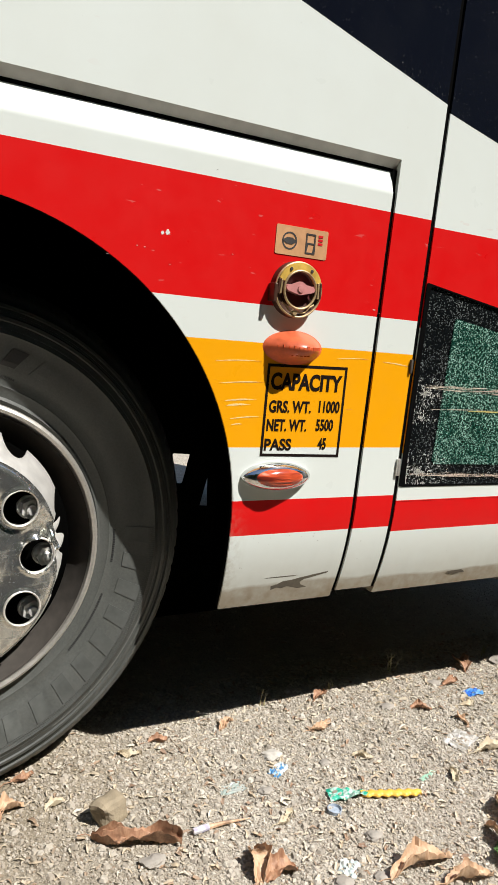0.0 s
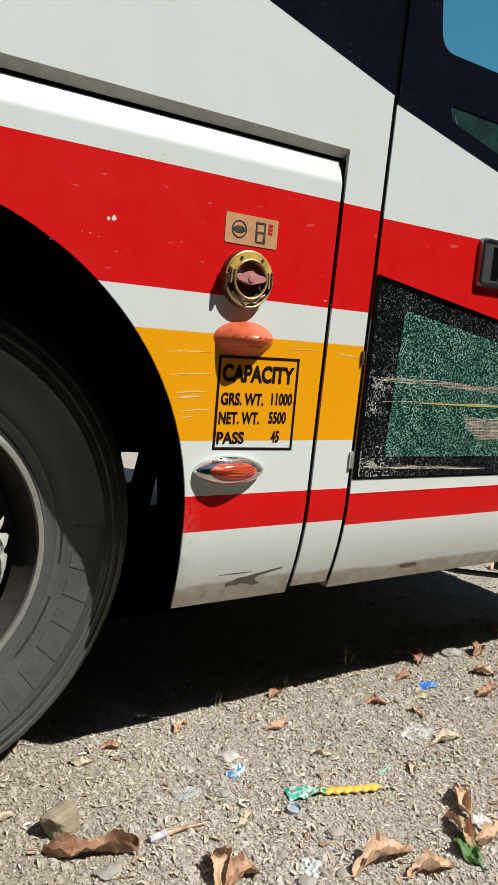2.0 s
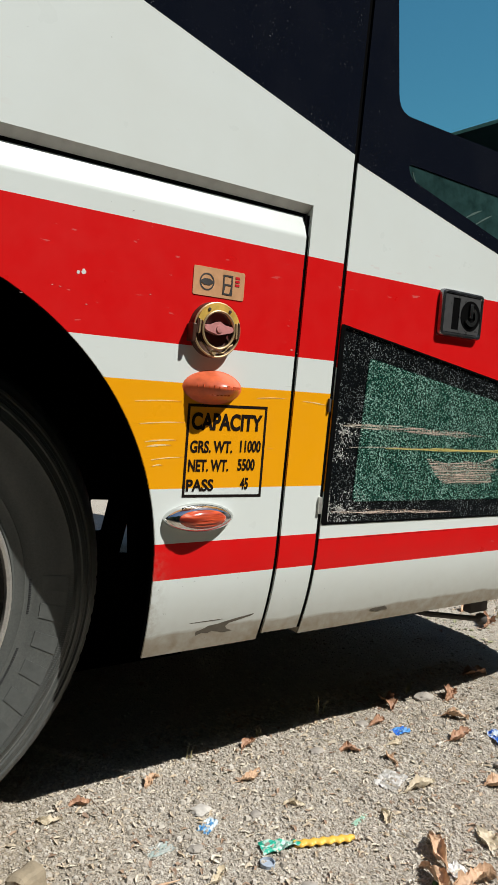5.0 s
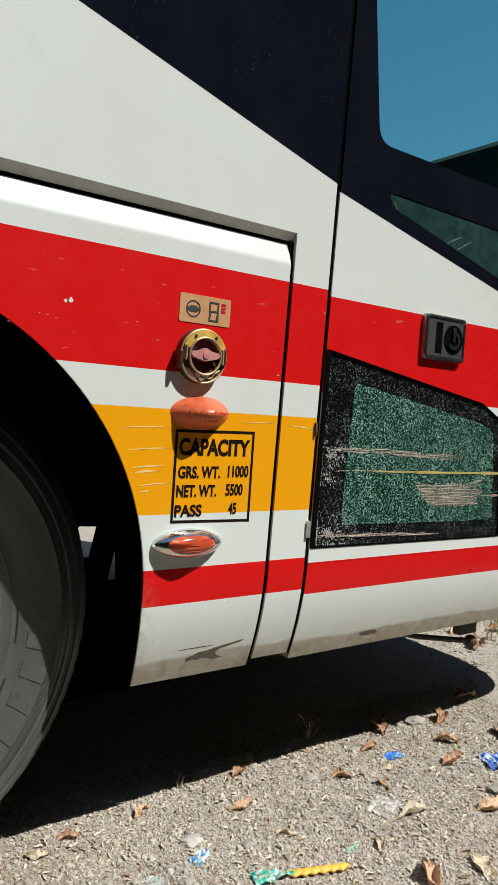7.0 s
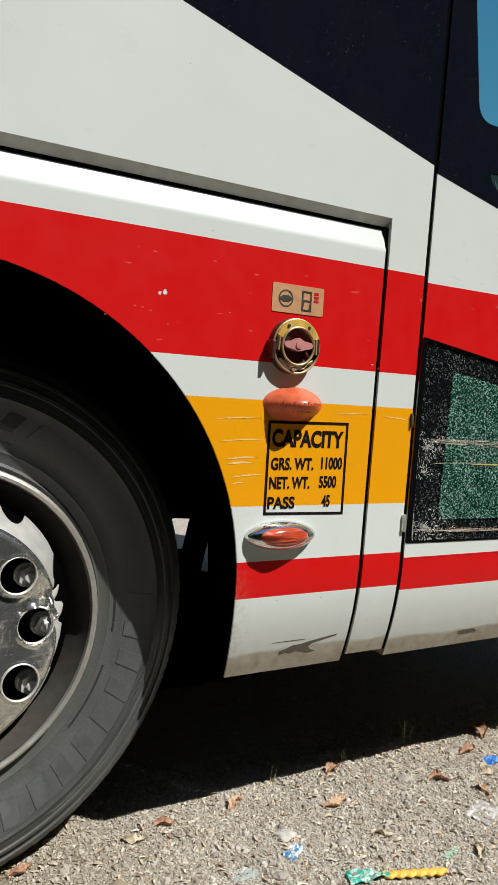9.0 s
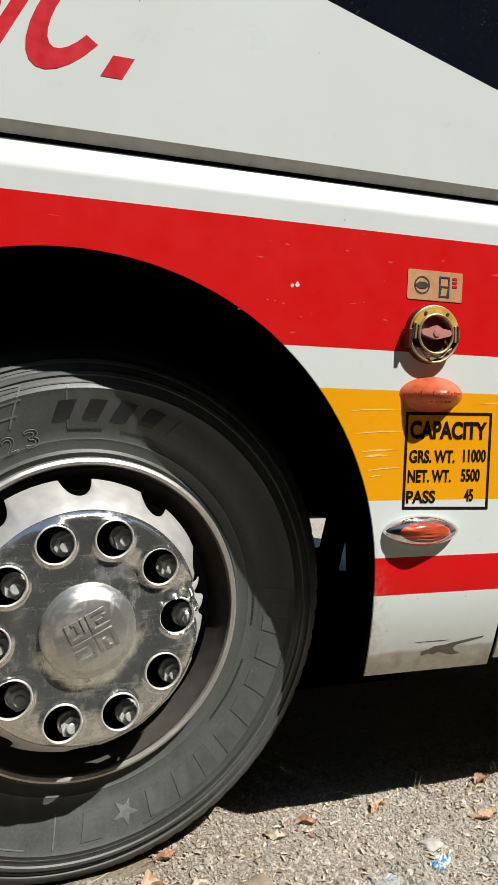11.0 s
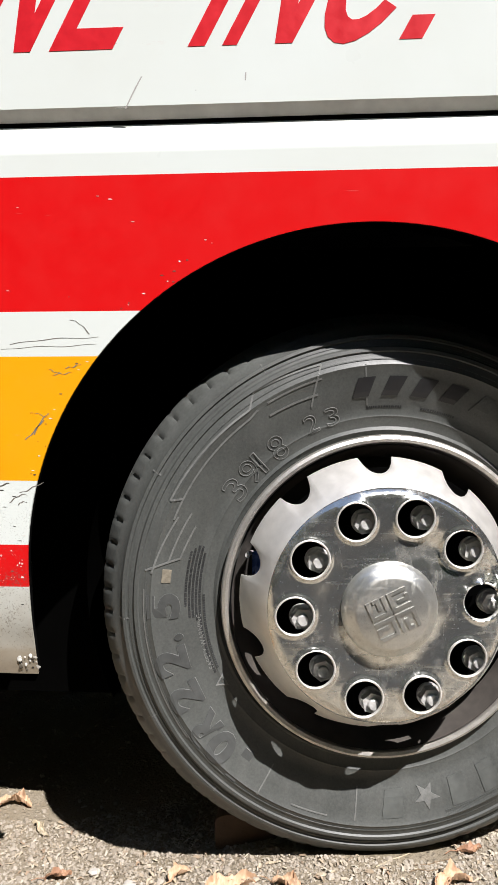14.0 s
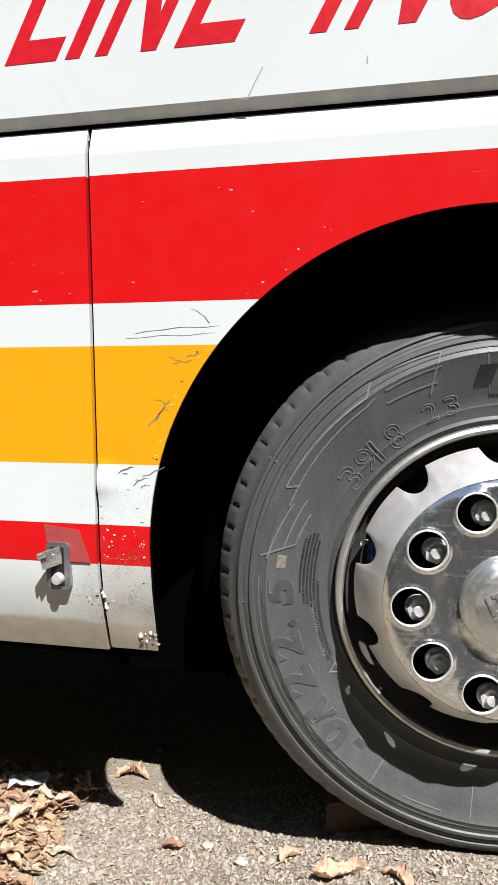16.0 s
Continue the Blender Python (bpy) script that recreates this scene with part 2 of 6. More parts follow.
def streaked_lens():
    """Moulded orange plastic with long darker bands and paler painted reflections."""
    n = Nodes("streaked_orange_lens")
    band = n.noise(30.0, 3.0, vec=n.scaled((0.28, 1, 3.0)))
    c = n.mix(n.ramp(band, 0.40, 0.56), (0.17, 0.022, 0.012), (0.60, 0.085, 0.030))
    # pale reflections, painted as bands
    c = n.mix(n.ramp(band, 0.58, 0.64, 0, 0.8), c, (0.72, 0.42, 0.30))
    n.bump(n.noise(120.0, 2.0, vec=n.scaled((0.5, 1, 2.0))), 0.3, 0.001)
    return n.set(Base_Color=c, Roughness=0.16, Coat_Weight=0.4)


LENS = streaked_lens()
BEIGE = plain("tan_plate", (0.56, 0.30, 0.145), 0.45, grain=60)
DECAL_DARK = plain("dark_print", (0.045, 0.04, 0.038), 0.5)
CAP_YELLOW = plain("worn_yellow_metal", (0.60, 0.38, 0.07), 0.45, 0.0, grain=70, vary=0.35)
CAP_RED = plain("red_lock_plastic", (0.10, 0.014, 0.012), 0.45)
CAP_PINK = plain("faded_pink_plastic", (0.52, 0.215, 0.20), 0.5, grain=60)


# ---- mesh helpers ----
def part(name, bm, material, parent, label="", smooth=False, recalc=True):
    """Links a bmesh as one mesh object under a thing or a part."""
    if recalc:
        bmesh.ops.recalc_face_normals(bm, faces=bm.faces)
    me = bpy.data.meshes.new(name)
    bm.to_mesh(me)
    bm.free()
    if smooth:
        me.polygons.foreach_set("use_smooth", [True] * len(me.polygons))
        me.set_sharp_from_angle(angle=radians(38))
    me.materials.append(material)
    ob = new(name, me)
    ob.parent = parent
    return tagged(ob, label)


def thing(name, label, category, group="", at=(0, 0, 0)):
    ob = new(name)
    ob.empty_display_size = 0.05
    ob.location = at
    return tagged(ob, label, category, group)


def prism(bm, pts, y0, y1, holes=()):
    """Fills a polygon of (x, z), with holes, and gives it depth from y0 to y1."""
    edges = []
    for loop in (pts, *holes):
        vs = [bm.verts.new((x, y0, z)) for x, z in loop]
        edges += [bm.edges.new((vs[i], vs[(i + 1) % len(vs)])) for i in range(len(vs))]
    faces = [g for g in bmesh.ops.triangle_fill(bm, use_beauty=True, edges=edges)["geom"] if isinstance(g, bmesh.types.BMFace)]
    deepen(bm, faces, y1 - y0)
    return bm


def deepen(bm, faces, dy):
    out = bmesh.ops.extrude_face_region(bm, geom=faces)["geom"]
    bmesh.ops.translate(bm, vec=(0, dy, 0), verts=[g for g in out if isinstance(g, bmesh.types.BMVert)])


def grid(bm, rows):
    """A sheet from rows of points."""
    vs = [[bm.verts.new(p) for p in row] for row in rows]
    return [bm.faces.new((vs[i][j], vs[i][j + 1], vs[i + 1][j + 1], vs[i + 1][j])) for i in range(len(vs) - 1) for j in range(len(vs[0]) - 1)]


def box(bm, lo, hi, bevel=0.0):
    m = Matrix.LocRotScale([(a + b) / 2 for a, b in zip(lo, hi)], None, [b - a for a, b in zip(lo, hi)])
    vs = bmesh.ops.create_cube(bm, size=1, matrix=m)["verts"]
    if bevel:
        es = {e for v in vs for e in v.link_edges}
        bmesh.ops.bevel(bm, geom=list(es), offset=bevel, segments=2, affect="EDGES", profile=0.5)
    return bm


def revolve(bm, profile, centre, n, radius=None, close=False):
    """Turns a profile of (r, y) round an axis along y."""
    cx, cz = centre
    rows = []
    for r, y in profile + (profile[:1] if close else []):
        row = []
        for k in range(n + 1):
            a = 2 * math.pi * (k % n) / n
            rr = radius(r, y, k % n) if radius else r
            row.append((cx + rr * math.cos(a), y, cz + rr * math.sin(a)))
        rows.append(row)
    grid(bm, rows)
    bmesh.ops.remove_doubles(bm, verts=bm.verts, dist=1e-6)
    return bm


def circle(cx, cz, r, n=24, rz=None):
    return [(cx + r * math.cos(2 * math.pi * k / n), cz + (rz or r) * math.sin(2 * math.pi * k / n)) for k in range(n)]


def rounded(pts, r, n=5):
    """Rounds the corners of a polygon."""
    out = []
    for i, p in enumerate(pts):
        p, a, b = Vector(p), Vector(pts[i - 1]), Vector(pts[(i + 1) % len(pts)])
        s, e = p + (a - p).normalized() * r, p + (b - p).normalized() * r
        for k in range(n + 1):
            t = k / n
            out.append(tuple(s * (1 - t) ** 2 + p * 2 * t * (1 - t) + e * t * t))
    return out


def tube(bm, pts, r, n=8):
    rows = []
    for i, p in enumerate(pts):
        p = Vector(p)
        d = (Vector(pts[min(i + 1, len(pts) - 1)]) - Vector(pts[max(i - 1, 0)])).normalized()
        u = d.orthogonal().normalized()
        w = d.cross(u)
        rr = r[i] if isinstance(r, (list, tuple)) else r
        rows.append([tuple(p + (u * math.cos(2 * math.pi * k / n) + w * math.sin(2 * math.pi * k / n)) * rr) for k in range(n + 1)])
    grid(bm, rows)
    bmesh.ops.remove_doubles(bm, verts=bm.verts, dist=1e-6)
    bmesh.ops.holes_fill(bm, edges=bm.edges)
    return bm


def text_mesh(words, size, bold=0.0, width=None, shear=0.0, depth=0.0006, line=0.0):
    """A bmesh of words in the built-in font, standing in x and z and facing -y, from the left end of the base line."""
    cu = bpy.data.curves.new("words", "FONT")
    cu.body, cu.size, cu.offset, cu.shear, cu.extrude = words, size, bold, shear, depth
    cu.resolution_u = 4
    if line:
        cu.fill_mode, cu.extrude, cu.bevel_depth, cu.bevel_resolution = "NONE", 0.0, line, 1
    ob = bpy.data.objects.new("words", cu)
    scene.collection.objects.link(ob)
    me = bpy.data.meshes.new_from_object(ob.evaluated_get(bpy.context.evaluated_depsgraph_get()))
    bm = bmesh.new()
    bm.from_mesh(me)
    bpy.data.objects.remove(ob)
    bpy.data.curves.remove(cu)
    bpy.data.meshes.remove(me)
    lo = min(v.co.x for v in bm.verts)
    hi = max(v.co.x for v in bm.verts)
    k = (width / (hi - lo)) if width else 1.0
    for v in bm.verts:
        v.co = ((v.co.x - lo) * k, -v.co.z, v.co.y)
    return bm


def moved(bm, m):
    bmesh.ops.transform(bm, matrix=m, verts=bm.verts)
    return bm


# ---- ground ----
def ground_height(x, y):
    h = 0.010 * (noise.noise((x * 1.7, y * 1.7, 3.1))) + 0.006 * noise.noise((x * 6, y * 6, 7.0)) + 0.0035 * noise.noise((x * 19, y * 19, 1.0))
    f = min(1.0, max(0.0, (-0.06 - x) / 0.72))
    h -= 0.145 * f * f * (3 - 2 * f) + 0.008 * math.exp(-(x / 0.3) ** 2 - ((y - 0.3) / 0.2) ** 2)
    near = max(0.0, 1 - max(abs(x - 0.8) / 4.0, abs(y) / 3.0))
    return h * min(1, near * 3)


def ground_material():
    n = Nodes("packed_gravelly_earth")
    big = n.noise(1.3, 4.0)
    mid = n.noise(16.0, 6.0, 0.65)
    fine = n.noise(130.0, 5.0, 0.7)
    v = n.node("TexVoronoi", 0, Vector=n.co, Scale=85.0)
    spot = n.node("SeparateColor", 0, Color=n.node("TexVoronoi", 1, Vector=n.co, Scale=85.0))
    c = n.mix(n.ramp(mid, 0.3, 0.7), (0.235, 0.200, 0.150), (0.46, 0.405, 0.32))
    c = n.mix(n.ramp(big, 0.35, 0.65, 0, 0.5), c, (0.315, 0.282, 0.238))
    c = n.mix(n.ramp(fine, 0.35, 0.7, 0, 0.7), c, (0.53, 0.485, 0.42))
    c = n.mix(n.math("MULTIPLY", n.ramp(spot, 0.8, 0.86), n.ramp(v, 0.45, 0.3)), c, (0.54, 0.51, 0.45))
    c = n.mix(n.ramp(n.noise(48.0, 3.0), 0.64, 0.72, 0, 0.4), c, (0.16, 0.13, 0.10))
    grit = n.noise(340.0, 4.0, 0.65)
    c = n.mix(n.ramp(grit, 0.50, 0.63, 0, 0.75), c, (0.66, 0.61, 0.51))
    c = n.mix(n.ramp(grit, 0.47, 0.36, 0, 0.72), c, (0.13, 0.11, 0.085))
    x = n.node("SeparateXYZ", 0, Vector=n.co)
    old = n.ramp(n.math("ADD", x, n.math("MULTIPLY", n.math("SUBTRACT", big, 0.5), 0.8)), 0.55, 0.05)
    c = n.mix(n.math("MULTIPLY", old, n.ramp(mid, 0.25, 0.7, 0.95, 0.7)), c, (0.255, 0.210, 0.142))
    # Unseen ground in front, darkened to cut bounce and dim the chrome's reflection.
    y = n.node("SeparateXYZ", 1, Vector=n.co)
    dark_front = n.ramp(n.math("ADD", y, n.math("MULTIPLY", n.math("SUBTRACT", mid, 0.5), 0.5)), -0.62, -0.95)
    c = n.mix(dark_front, c, n.mix(n.ramp(n.noise(2.6, 5.0), 0.3, 0.7), n.mix(fine, (0.075, 0.070, 0.052), (0.15, 0.137, 0.102)), n.mix(fine, (0.125, 0.110, 0.087), (0.23, 0.20, 0.16))))
    h = n.math("ADD", n.math("ADD", n.math("MULTIPLY", grit, 0.35), n.math("MULTIPLY", fine, 0.6)), n.math("ADD", n.math("MULTIPLY", mid, 0.6), n.math("MULTIPLY", n.ramp(v, 0.0, 0.5, 1, 0), 0.5)))
    n.bump(h, 1.0, 0.007)
    return n.set(Base_Color=c, Roughness=0.92, Specular_IOR_Level=0.25)


def axis(lo, hi, step, far):
    xs = list(np.arange(lo, hi + step / 2, step))
    d, out_lo, out_hi = step, [], []
    a, b = xs[0], xs[-1]
    while a > -far or b < far:
        d *= 1.45
        a -= d
        b += d
        out_lo.append(a)
        out_hi.append(b)
    return out_lo[::-1] + xs + out_hi


xs, ys = axis(-1.4, 3.4, 0.022, 700), axis(-0.7, 1.3, 0.022, 700)
co = [(x, y, ground_height(x, y)) for y in ys for x in xs]
w = len(xs)
me = bpy.data.meshes.new("ground")
me.from_pydata(co, [], [(j * w + i, j * w + i + 1, (j + 1) * w + i + 1, (j + 1) * w + i) for j in range(len(ys) - 1) for i in range(w - 1)])
me.polygons.foreach_set("use_smooth", [True] * len(me.polygons))
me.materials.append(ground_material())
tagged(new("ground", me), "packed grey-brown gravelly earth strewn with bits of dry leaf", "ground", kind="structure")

# unseen dark belt of trees, added to block low sky and shade the ground in front
bm = bmesh.new()
rows = []
for i in range(10):
    rows.append([])
    for k in range(241):
        a = 2 * math.pi * (k % 240) / 240
        back = min(1.0, max(0.0, 0.5 - 1.6 * math.sin(a)))
        close = min(1.0, max(0.0, (-math.sin(a) - 0.84) / 0.05))
        rr = 21 - 12.7 * back - 1.4 * close + 0.2 * noise.noise((k % 240 * 0.35, i * 0.8, 0.0)) + 0.12 * noise.noise((k % 240 * 1.1, i * 1.9, 4.0))
        rows[-1].append((1.0 + rr * math.cos(a), rr * math.sin(a), 0.0 if i == 0 else (4.6 + 4.2 * back) * i / 9 + (0.2 * noise.noise((k % 240 * 0.5, 3.0, 9.0)) if i == 9 else 0.0)))
grid(bm, rows)
part("backdrop", bm, plain("unseen_belt_green", (0.060, 0.080, 0.040), 0.9, grain=6, vary=0.6, bump=0.8, dist=0.1), None)
tagged(bpy.data.objects["backdrop"], "unseen dark green tree belt added to block sky light", "trees", kind="structure")

# ---- the bus ----
bus = thing("bus", "scuffed white coach with red and yellow stripes parked on gravel", "bus")
ARCH_X, ARCH_Z, ARCH_R = -0.045, 0.572, 0.557
SILL, RIDGE = 0.378, 1.287


def lean(z):
    """The joints by the door lean a little towards the front."""
    return 0.02 * (z - 0.95)


def tuck(z):
    """How far the side draws in towards the sill."""
    d = max(0.0, 0.60 - z)
    return 0.80 * d * d


def side_y(z):
    """The face of the lower panels: flat, a sloped shoulder on top, drawn in below."""
    return tuck(z) + max(0.0, z - 1.244) * 0.377


def sheet(x0, x1, z0, z1, nx, nz, y_of, depth=0.022):
    """A panel between x0(z) and x1(z)."""
    bm = bmesh.new()
    zs = [z0 + (z1 - z0) * k / nz for k in range(nz + 1)]
    if z1 > 1.24:
        zs = sorted(zs + [1.239, 1.244, 1.249])
    lim = lambda v, z: v(z) if callable(v) else v
    faces = grid(bm, [[(lim(x0, z) + (lim(x1, z) - lim(x0, z)) * i / nx, y_of(z), z) for i in range(nx + 1)] for z in zs])
    deepen(bm, faces, depth)
    return bm


def arch_panel():
    bm = bmesh.new()
    right, left = 0.808, -0.6930
    edge_r = lambda z: ARCH_X + ARCH_R + max(0, ARCH_Z - z) * 0.035
    edge_l = lambda z: ARCH_X - ARCH_R - max(0, ARCH_Z - z) * 0.012
    zs = [SILL + (ARCH_Z - SILL) * k / 22 for k in range(23)]
    up = [ARCH_Z + (1.239 - ARCH_Z) * k / 40 for k in range(1, 41)] + [1.244, 1.249, 1.262, RIDGE]
    for a, b, n in ((edge_r, lambda z: right + lean(z), 6), (lambda z: left, edge_l, 14)):
        rows = []
        for z in zs + up:
            x0, x1 = a(z), b(z)
            dent = [(-0.0085 * math.exp(-((px + 0.686) / 0.026) ** 2 - ((z - 0.692) / 0.020) ** 2) + 0.002 * math.exp(-((px + 0.66) / 0.035) ** 2 - ((z - 0.722) / 0.02) ** 2) + 0.003 * math.exp(-((px + 0.63) / 0.04) ** 2 - ((z - 0.44) / 0.03) ** 2)) for px in [x0 + (x1 - x0) * i / n for i in range(n + 1)]]
            rows.append([(x0 + (x1 - x0) * i / n, side_y(z) + dent[i], z) for i in range(n + 1)])
        grid(bm, rows)
    n = 72
    cols = [math.pi * k / n for k in range(n + 1)]
    rows = [[(ARCH_X - ARCH_R * math.cos(a), 0.0, (1 - f) * (ARCH_Z + ARCH_R * math.sin(a)) + f * 1.239) for a in cols] for f in (0, 0.04, 0.2, 0.4, 0.6, 0.8)]
    rows += [[(ARCH_X - ARCH_R * math.cos(a), side_y(z), z) for a in cols] for z in (1.239, 1.244, 1.249, 1.262, RIDGE)]
    grid(bm, rows)
    bmesh.ops.remove_doubles(bm, verts=bm.verts, dist=0.0012)
    deepen(bm, bm.faces[:], 0.004)
    return bm


arch = part("wheel_arch_panel", arch_panel(), PAINT, bus, "striped side panel with a round wheel arch", smooth=True)
# Black strip inside the arch edge, added so it falls straight into shade.
bm = bmesh.new()
line = [(ARCH_X + ARCH_R + 0.0066, SILL + 0.004), (ARCH_X + ARCH_R + 0.003, 0.48), (ARCH_X + ARCH_R, ARCH_Z)]
line += [(ARCH_X + ARCH_R * math.cos(a), ARCH_Z + ARCH_R * math.sin(a)) for a in np.linspace(0.02, math.pi - 0.02, 70)]
line += [(ARCH_X - ARCH_R, ARCH_Z), (ARCH_X - ARCH_R - 0.0012, 0.48), (ARCH_X - ARCH_R - 0.0022, SILL + 0.004)]
faces = grid(bm, [[(x, tuck(z) + y, z) for x, z in line] for y in (0.0042, 0.014)])
part("arch_dark_strip", bm, RUBBER_SEAL, bus, "black strip added inside the arch edge, standing for shade", smooth=True)
hatch = part("luggage_hatch", sheet(-2.6, -0.7005, SILL - 0.006, RIDGE, 12, 170, side_y), PAINT, bus, "striped luggage hatch", smooth=True)
pillar = part("pillar_panel", sheet(lambda z: 0.8185 + lean(z), lambda z: 0.9175 + lean(z), SILL + 0.014, 0.62, 3, 16, tuck), PAINT, bus, "striped pillar panel beside the door", smooth=True)


# upper side: from the ridge up to the slanting edge of the black windows
def slant(x):
    return 1.438 - 0.2655 * (x - 0.922)


bm = bmesh.new()
upper = [(-2.6, 1.310), (0.8185 + lean(1.310), 1.310), (0.8185 + lean(0.62), 0.62), (0.9175 + lean(0.62), 0.62), (0.9175 + lean(1.438), slant(0.9175 + lean(1.438)))]
upper += [(x, slant(x)) for x in (0.6, 0.3, 0.0, -0.3)] + [(-0.9, slant(-0.3) + 0.06), (-2.6, slant(-0.3) + 0.08)]
prism(bm, upper, 0.0, 0.03)
upper_panel = part("upper_side_panel", bm, PAINT, bus, "glossy white upper side panel with a striped pillar")
# dusty underside of the overhanging lip, with the dark rubber joint below it
bm = bmesh.new()
grid(bm, [[(x, 0.0004, 1.3105), (x, 0.002, 1.3085), (x, 0.0155, 1.2945), (x, 0.030, 1.2935)] for x in (-2.6, -1.2, -0.2, 0.4, 0.824)])
part("overhang_lip", bm, UNDERLIP, bus, "dusty grey underside of the body ledge")
bm = bmesh.new()
box(bm, (-2.6, 0.0175, RIDGE - 0.003), (0.8215, 0.030, 1.2945))
part("ledge_seal", bm, RUBBER_SEAL, bus)
for x0, x1 in ((0.8075, 0.819), (0.917, 0.9285), (-0.701, -0.688)):
    bm = bmesh.new()
    inset = lambda z: tuck(z) + 0.0035 if x0 > 0.9 else tuck(z) + min(0.004, side_y(z) - tuck(z)) + (0.005 if x0 > 0 else 0.011)
    grid(bm, [[(x0 + (lean(z) if x0 > 0 else 0), inset(z), z), (x1 + (lean(z) if x0 > 0 else 0), inset(z), z)] for z in np.linspace(SILL + 0.012, 3.4 if x0 > 0.9 else 1.290 if x0 > 0 else 1.268, 120)])
    deepen(bm, bm.faces[:], 0.012)
    part("joint_seal", bm, RUBBER_SEAL, bus)

# black side window above the slant
bm = bmesh.new()
win = [(0.9175 + lean(1.438), slant(0.9175 + lean(1.438)) + 0.002)] + [(x, slant(x) + 0.002) for x in (0.6, 0.3, 0.0, -0.3)] + [(-0.9, slant(-0.3) + 0.062), (-2.6, slant(-0.3) + 0.082), (-2.6, 3.46), (0.9175 + lean(3.46), 3.46)]
prism(bm, win, 0.0015, 0.008)
part("side_window", bm, BLACK_GLASS, bus, "dusty black side window glass")

# ---- lettering on the upper side ----
LEAN = 0.56


def sheared(pts, x0):
    return [(x0 + x + LEAN * z, 1.395 + z) for x, z in pts]


def stroke_letter(name, polys, x0, parent):
    bm = bmesh.new()
    for p in polys:
        prism(bm, sheared(p, x0), -0.0007, 0.0003)
    return part(name, bm, LETTER, parent, "red slanted letter")


HC, ST = 0.20, 0.0265
bar = lambda x, w, z0=0.0, z1=HC: [(x, z0), (x + w, z0), (x + w, z1), (x, z1)]
ell = [[(0, 0), (0.094, 0), (0.094, 0.036), (ST, 0.036), (ST, HC), (0, HC)]]
eye = [bar(0, ST)]
enn = lambda w: [[(0, 0), (ST * 0.85, 0), (ST * 0.85, HC * 0.72), (w - ST, 0), (w, 0), (w, HC), (w - ST * 0.85, HC), (w - ST * 0.85, HC * 0.28), (ST, HC), (0, HC)]]
eee = [[(0, 0), (0.10, 0), (0.10, 0.032), (ST, 0.032), (ST, 0.084), (0.085, 0.084), (0.085, 0.114), (ST, 0.114), (ST, 0.168), (0.10, 0.168), (0.10, HC), (0, HC)]]
arc = [(0.062 + 0.062 * math.cos(a), 0.1 + 0.104 * math.sin(a)) for a in np.linspace(-0.55, -2 * math.pi + 0.55, 22)]
arc += [(0.062 + 0.036 * math.cos(a), 0.1 + 0.070 * math.sin(a)) for a in np.linspace(-2 * math.pi + 0.65, -0.65, 20)]
for name, polys, x0 in (("letter_l", ell, -0.841), ("letter_i", eye, -0.731), ("letter_n", enn(0.106), -0.678), ("letter_e", eee, -0.542),
                        ("letter_i", eye, -0.325), ("letter_n", enn(0.107), -0.272), ("letter_c", [arc], -0.150), ("full_stop", [bar(0, 0.034, 0, 0.034)], -0.005)):
    stroke_letter(name, polys, x0, upper_panel)

# ---- door ----


def door_skin():
    """The door's painted skin with the opening of the lower pane."""
    bm = bmesh.new()
    x0, x1 = 0.9285, 1.86
    top = [(x1, 1.421 - 0.2185 * (x1 - 0.941)), (x0 + lean(1.424), 1.422)]
    prism(bm, [(x0 + lean(0.6), 0.60), (x1, 0.60)] + top, 0.0, 0.03, [LOWER])
    zs = np.linspace(SILL - 0.004, 0.60, 12)
    faces = grid(bm, [[(x0 + lean(z) + (x1 - x0 - lean(z)) * i / 10, tuck(z) + 0.0008, z) for i in range(11)] for z in zs])
    deepen(bm, faces, 0.03)
    return bm


LOWER = rounded([(0.934, 0.634), (1.618, 0.628), (1.60, 0.945), (1.50, 0.992), (0.940, 1.078)], 0.012, 3)
door = part("door", door_skin(), PAINT_DOOR, bus, "striped entrance door with a shattered lower pane", smooth=True)
bm = bmesh.new()
prism(bm, rounded([(0.937, 0.637), (1.615, 0.631), (1.597, 0.943), (1.498, 0.989), (0.943, 1.075)], 0.012, 3), 0.003, 0.012)
pane = part("lower_pane_border", bm, CRAZED_BLACK, door, "crazed black border of the shattered pane")
bm = bmesh.new()
prism(bm, rounded([(1.012, 0.684), (1.583, 0.676), (1.560, 0.915), (1.50, 0.938), (1.027, 1.012)], 0.012, 3), 0.0005, 0.003)
part("shattered_pane", bm, CRAZED_TEAL, door, "shattered green toughened glass")
bm = bmesh.new()
prism(bm, rounded([(0.9225, 0.634), (1.618, 0.628), (1.60, 0.945), (1.50, 0.992), (0.9315, 1.0795)], 0.006, 3), -0.0015, 0.004, [rounded([(0.9375, 0.6375), (1.6145, 0.6315), (1.5965, 0.9425), (1.4975, 0.9885), (0.9435, 1.0745)], 0.012, 3)])
part("pane_seal", bm, RUBBER_SEAL, door)


def streak(pts, mat_, y=-0.0003, name="scrape", parent=None, label=""):
    bm = bmesh.new()
    prism(bm, pts, y, y + 0.0015)
    return part(name, bm, mat_, parent or door, label)


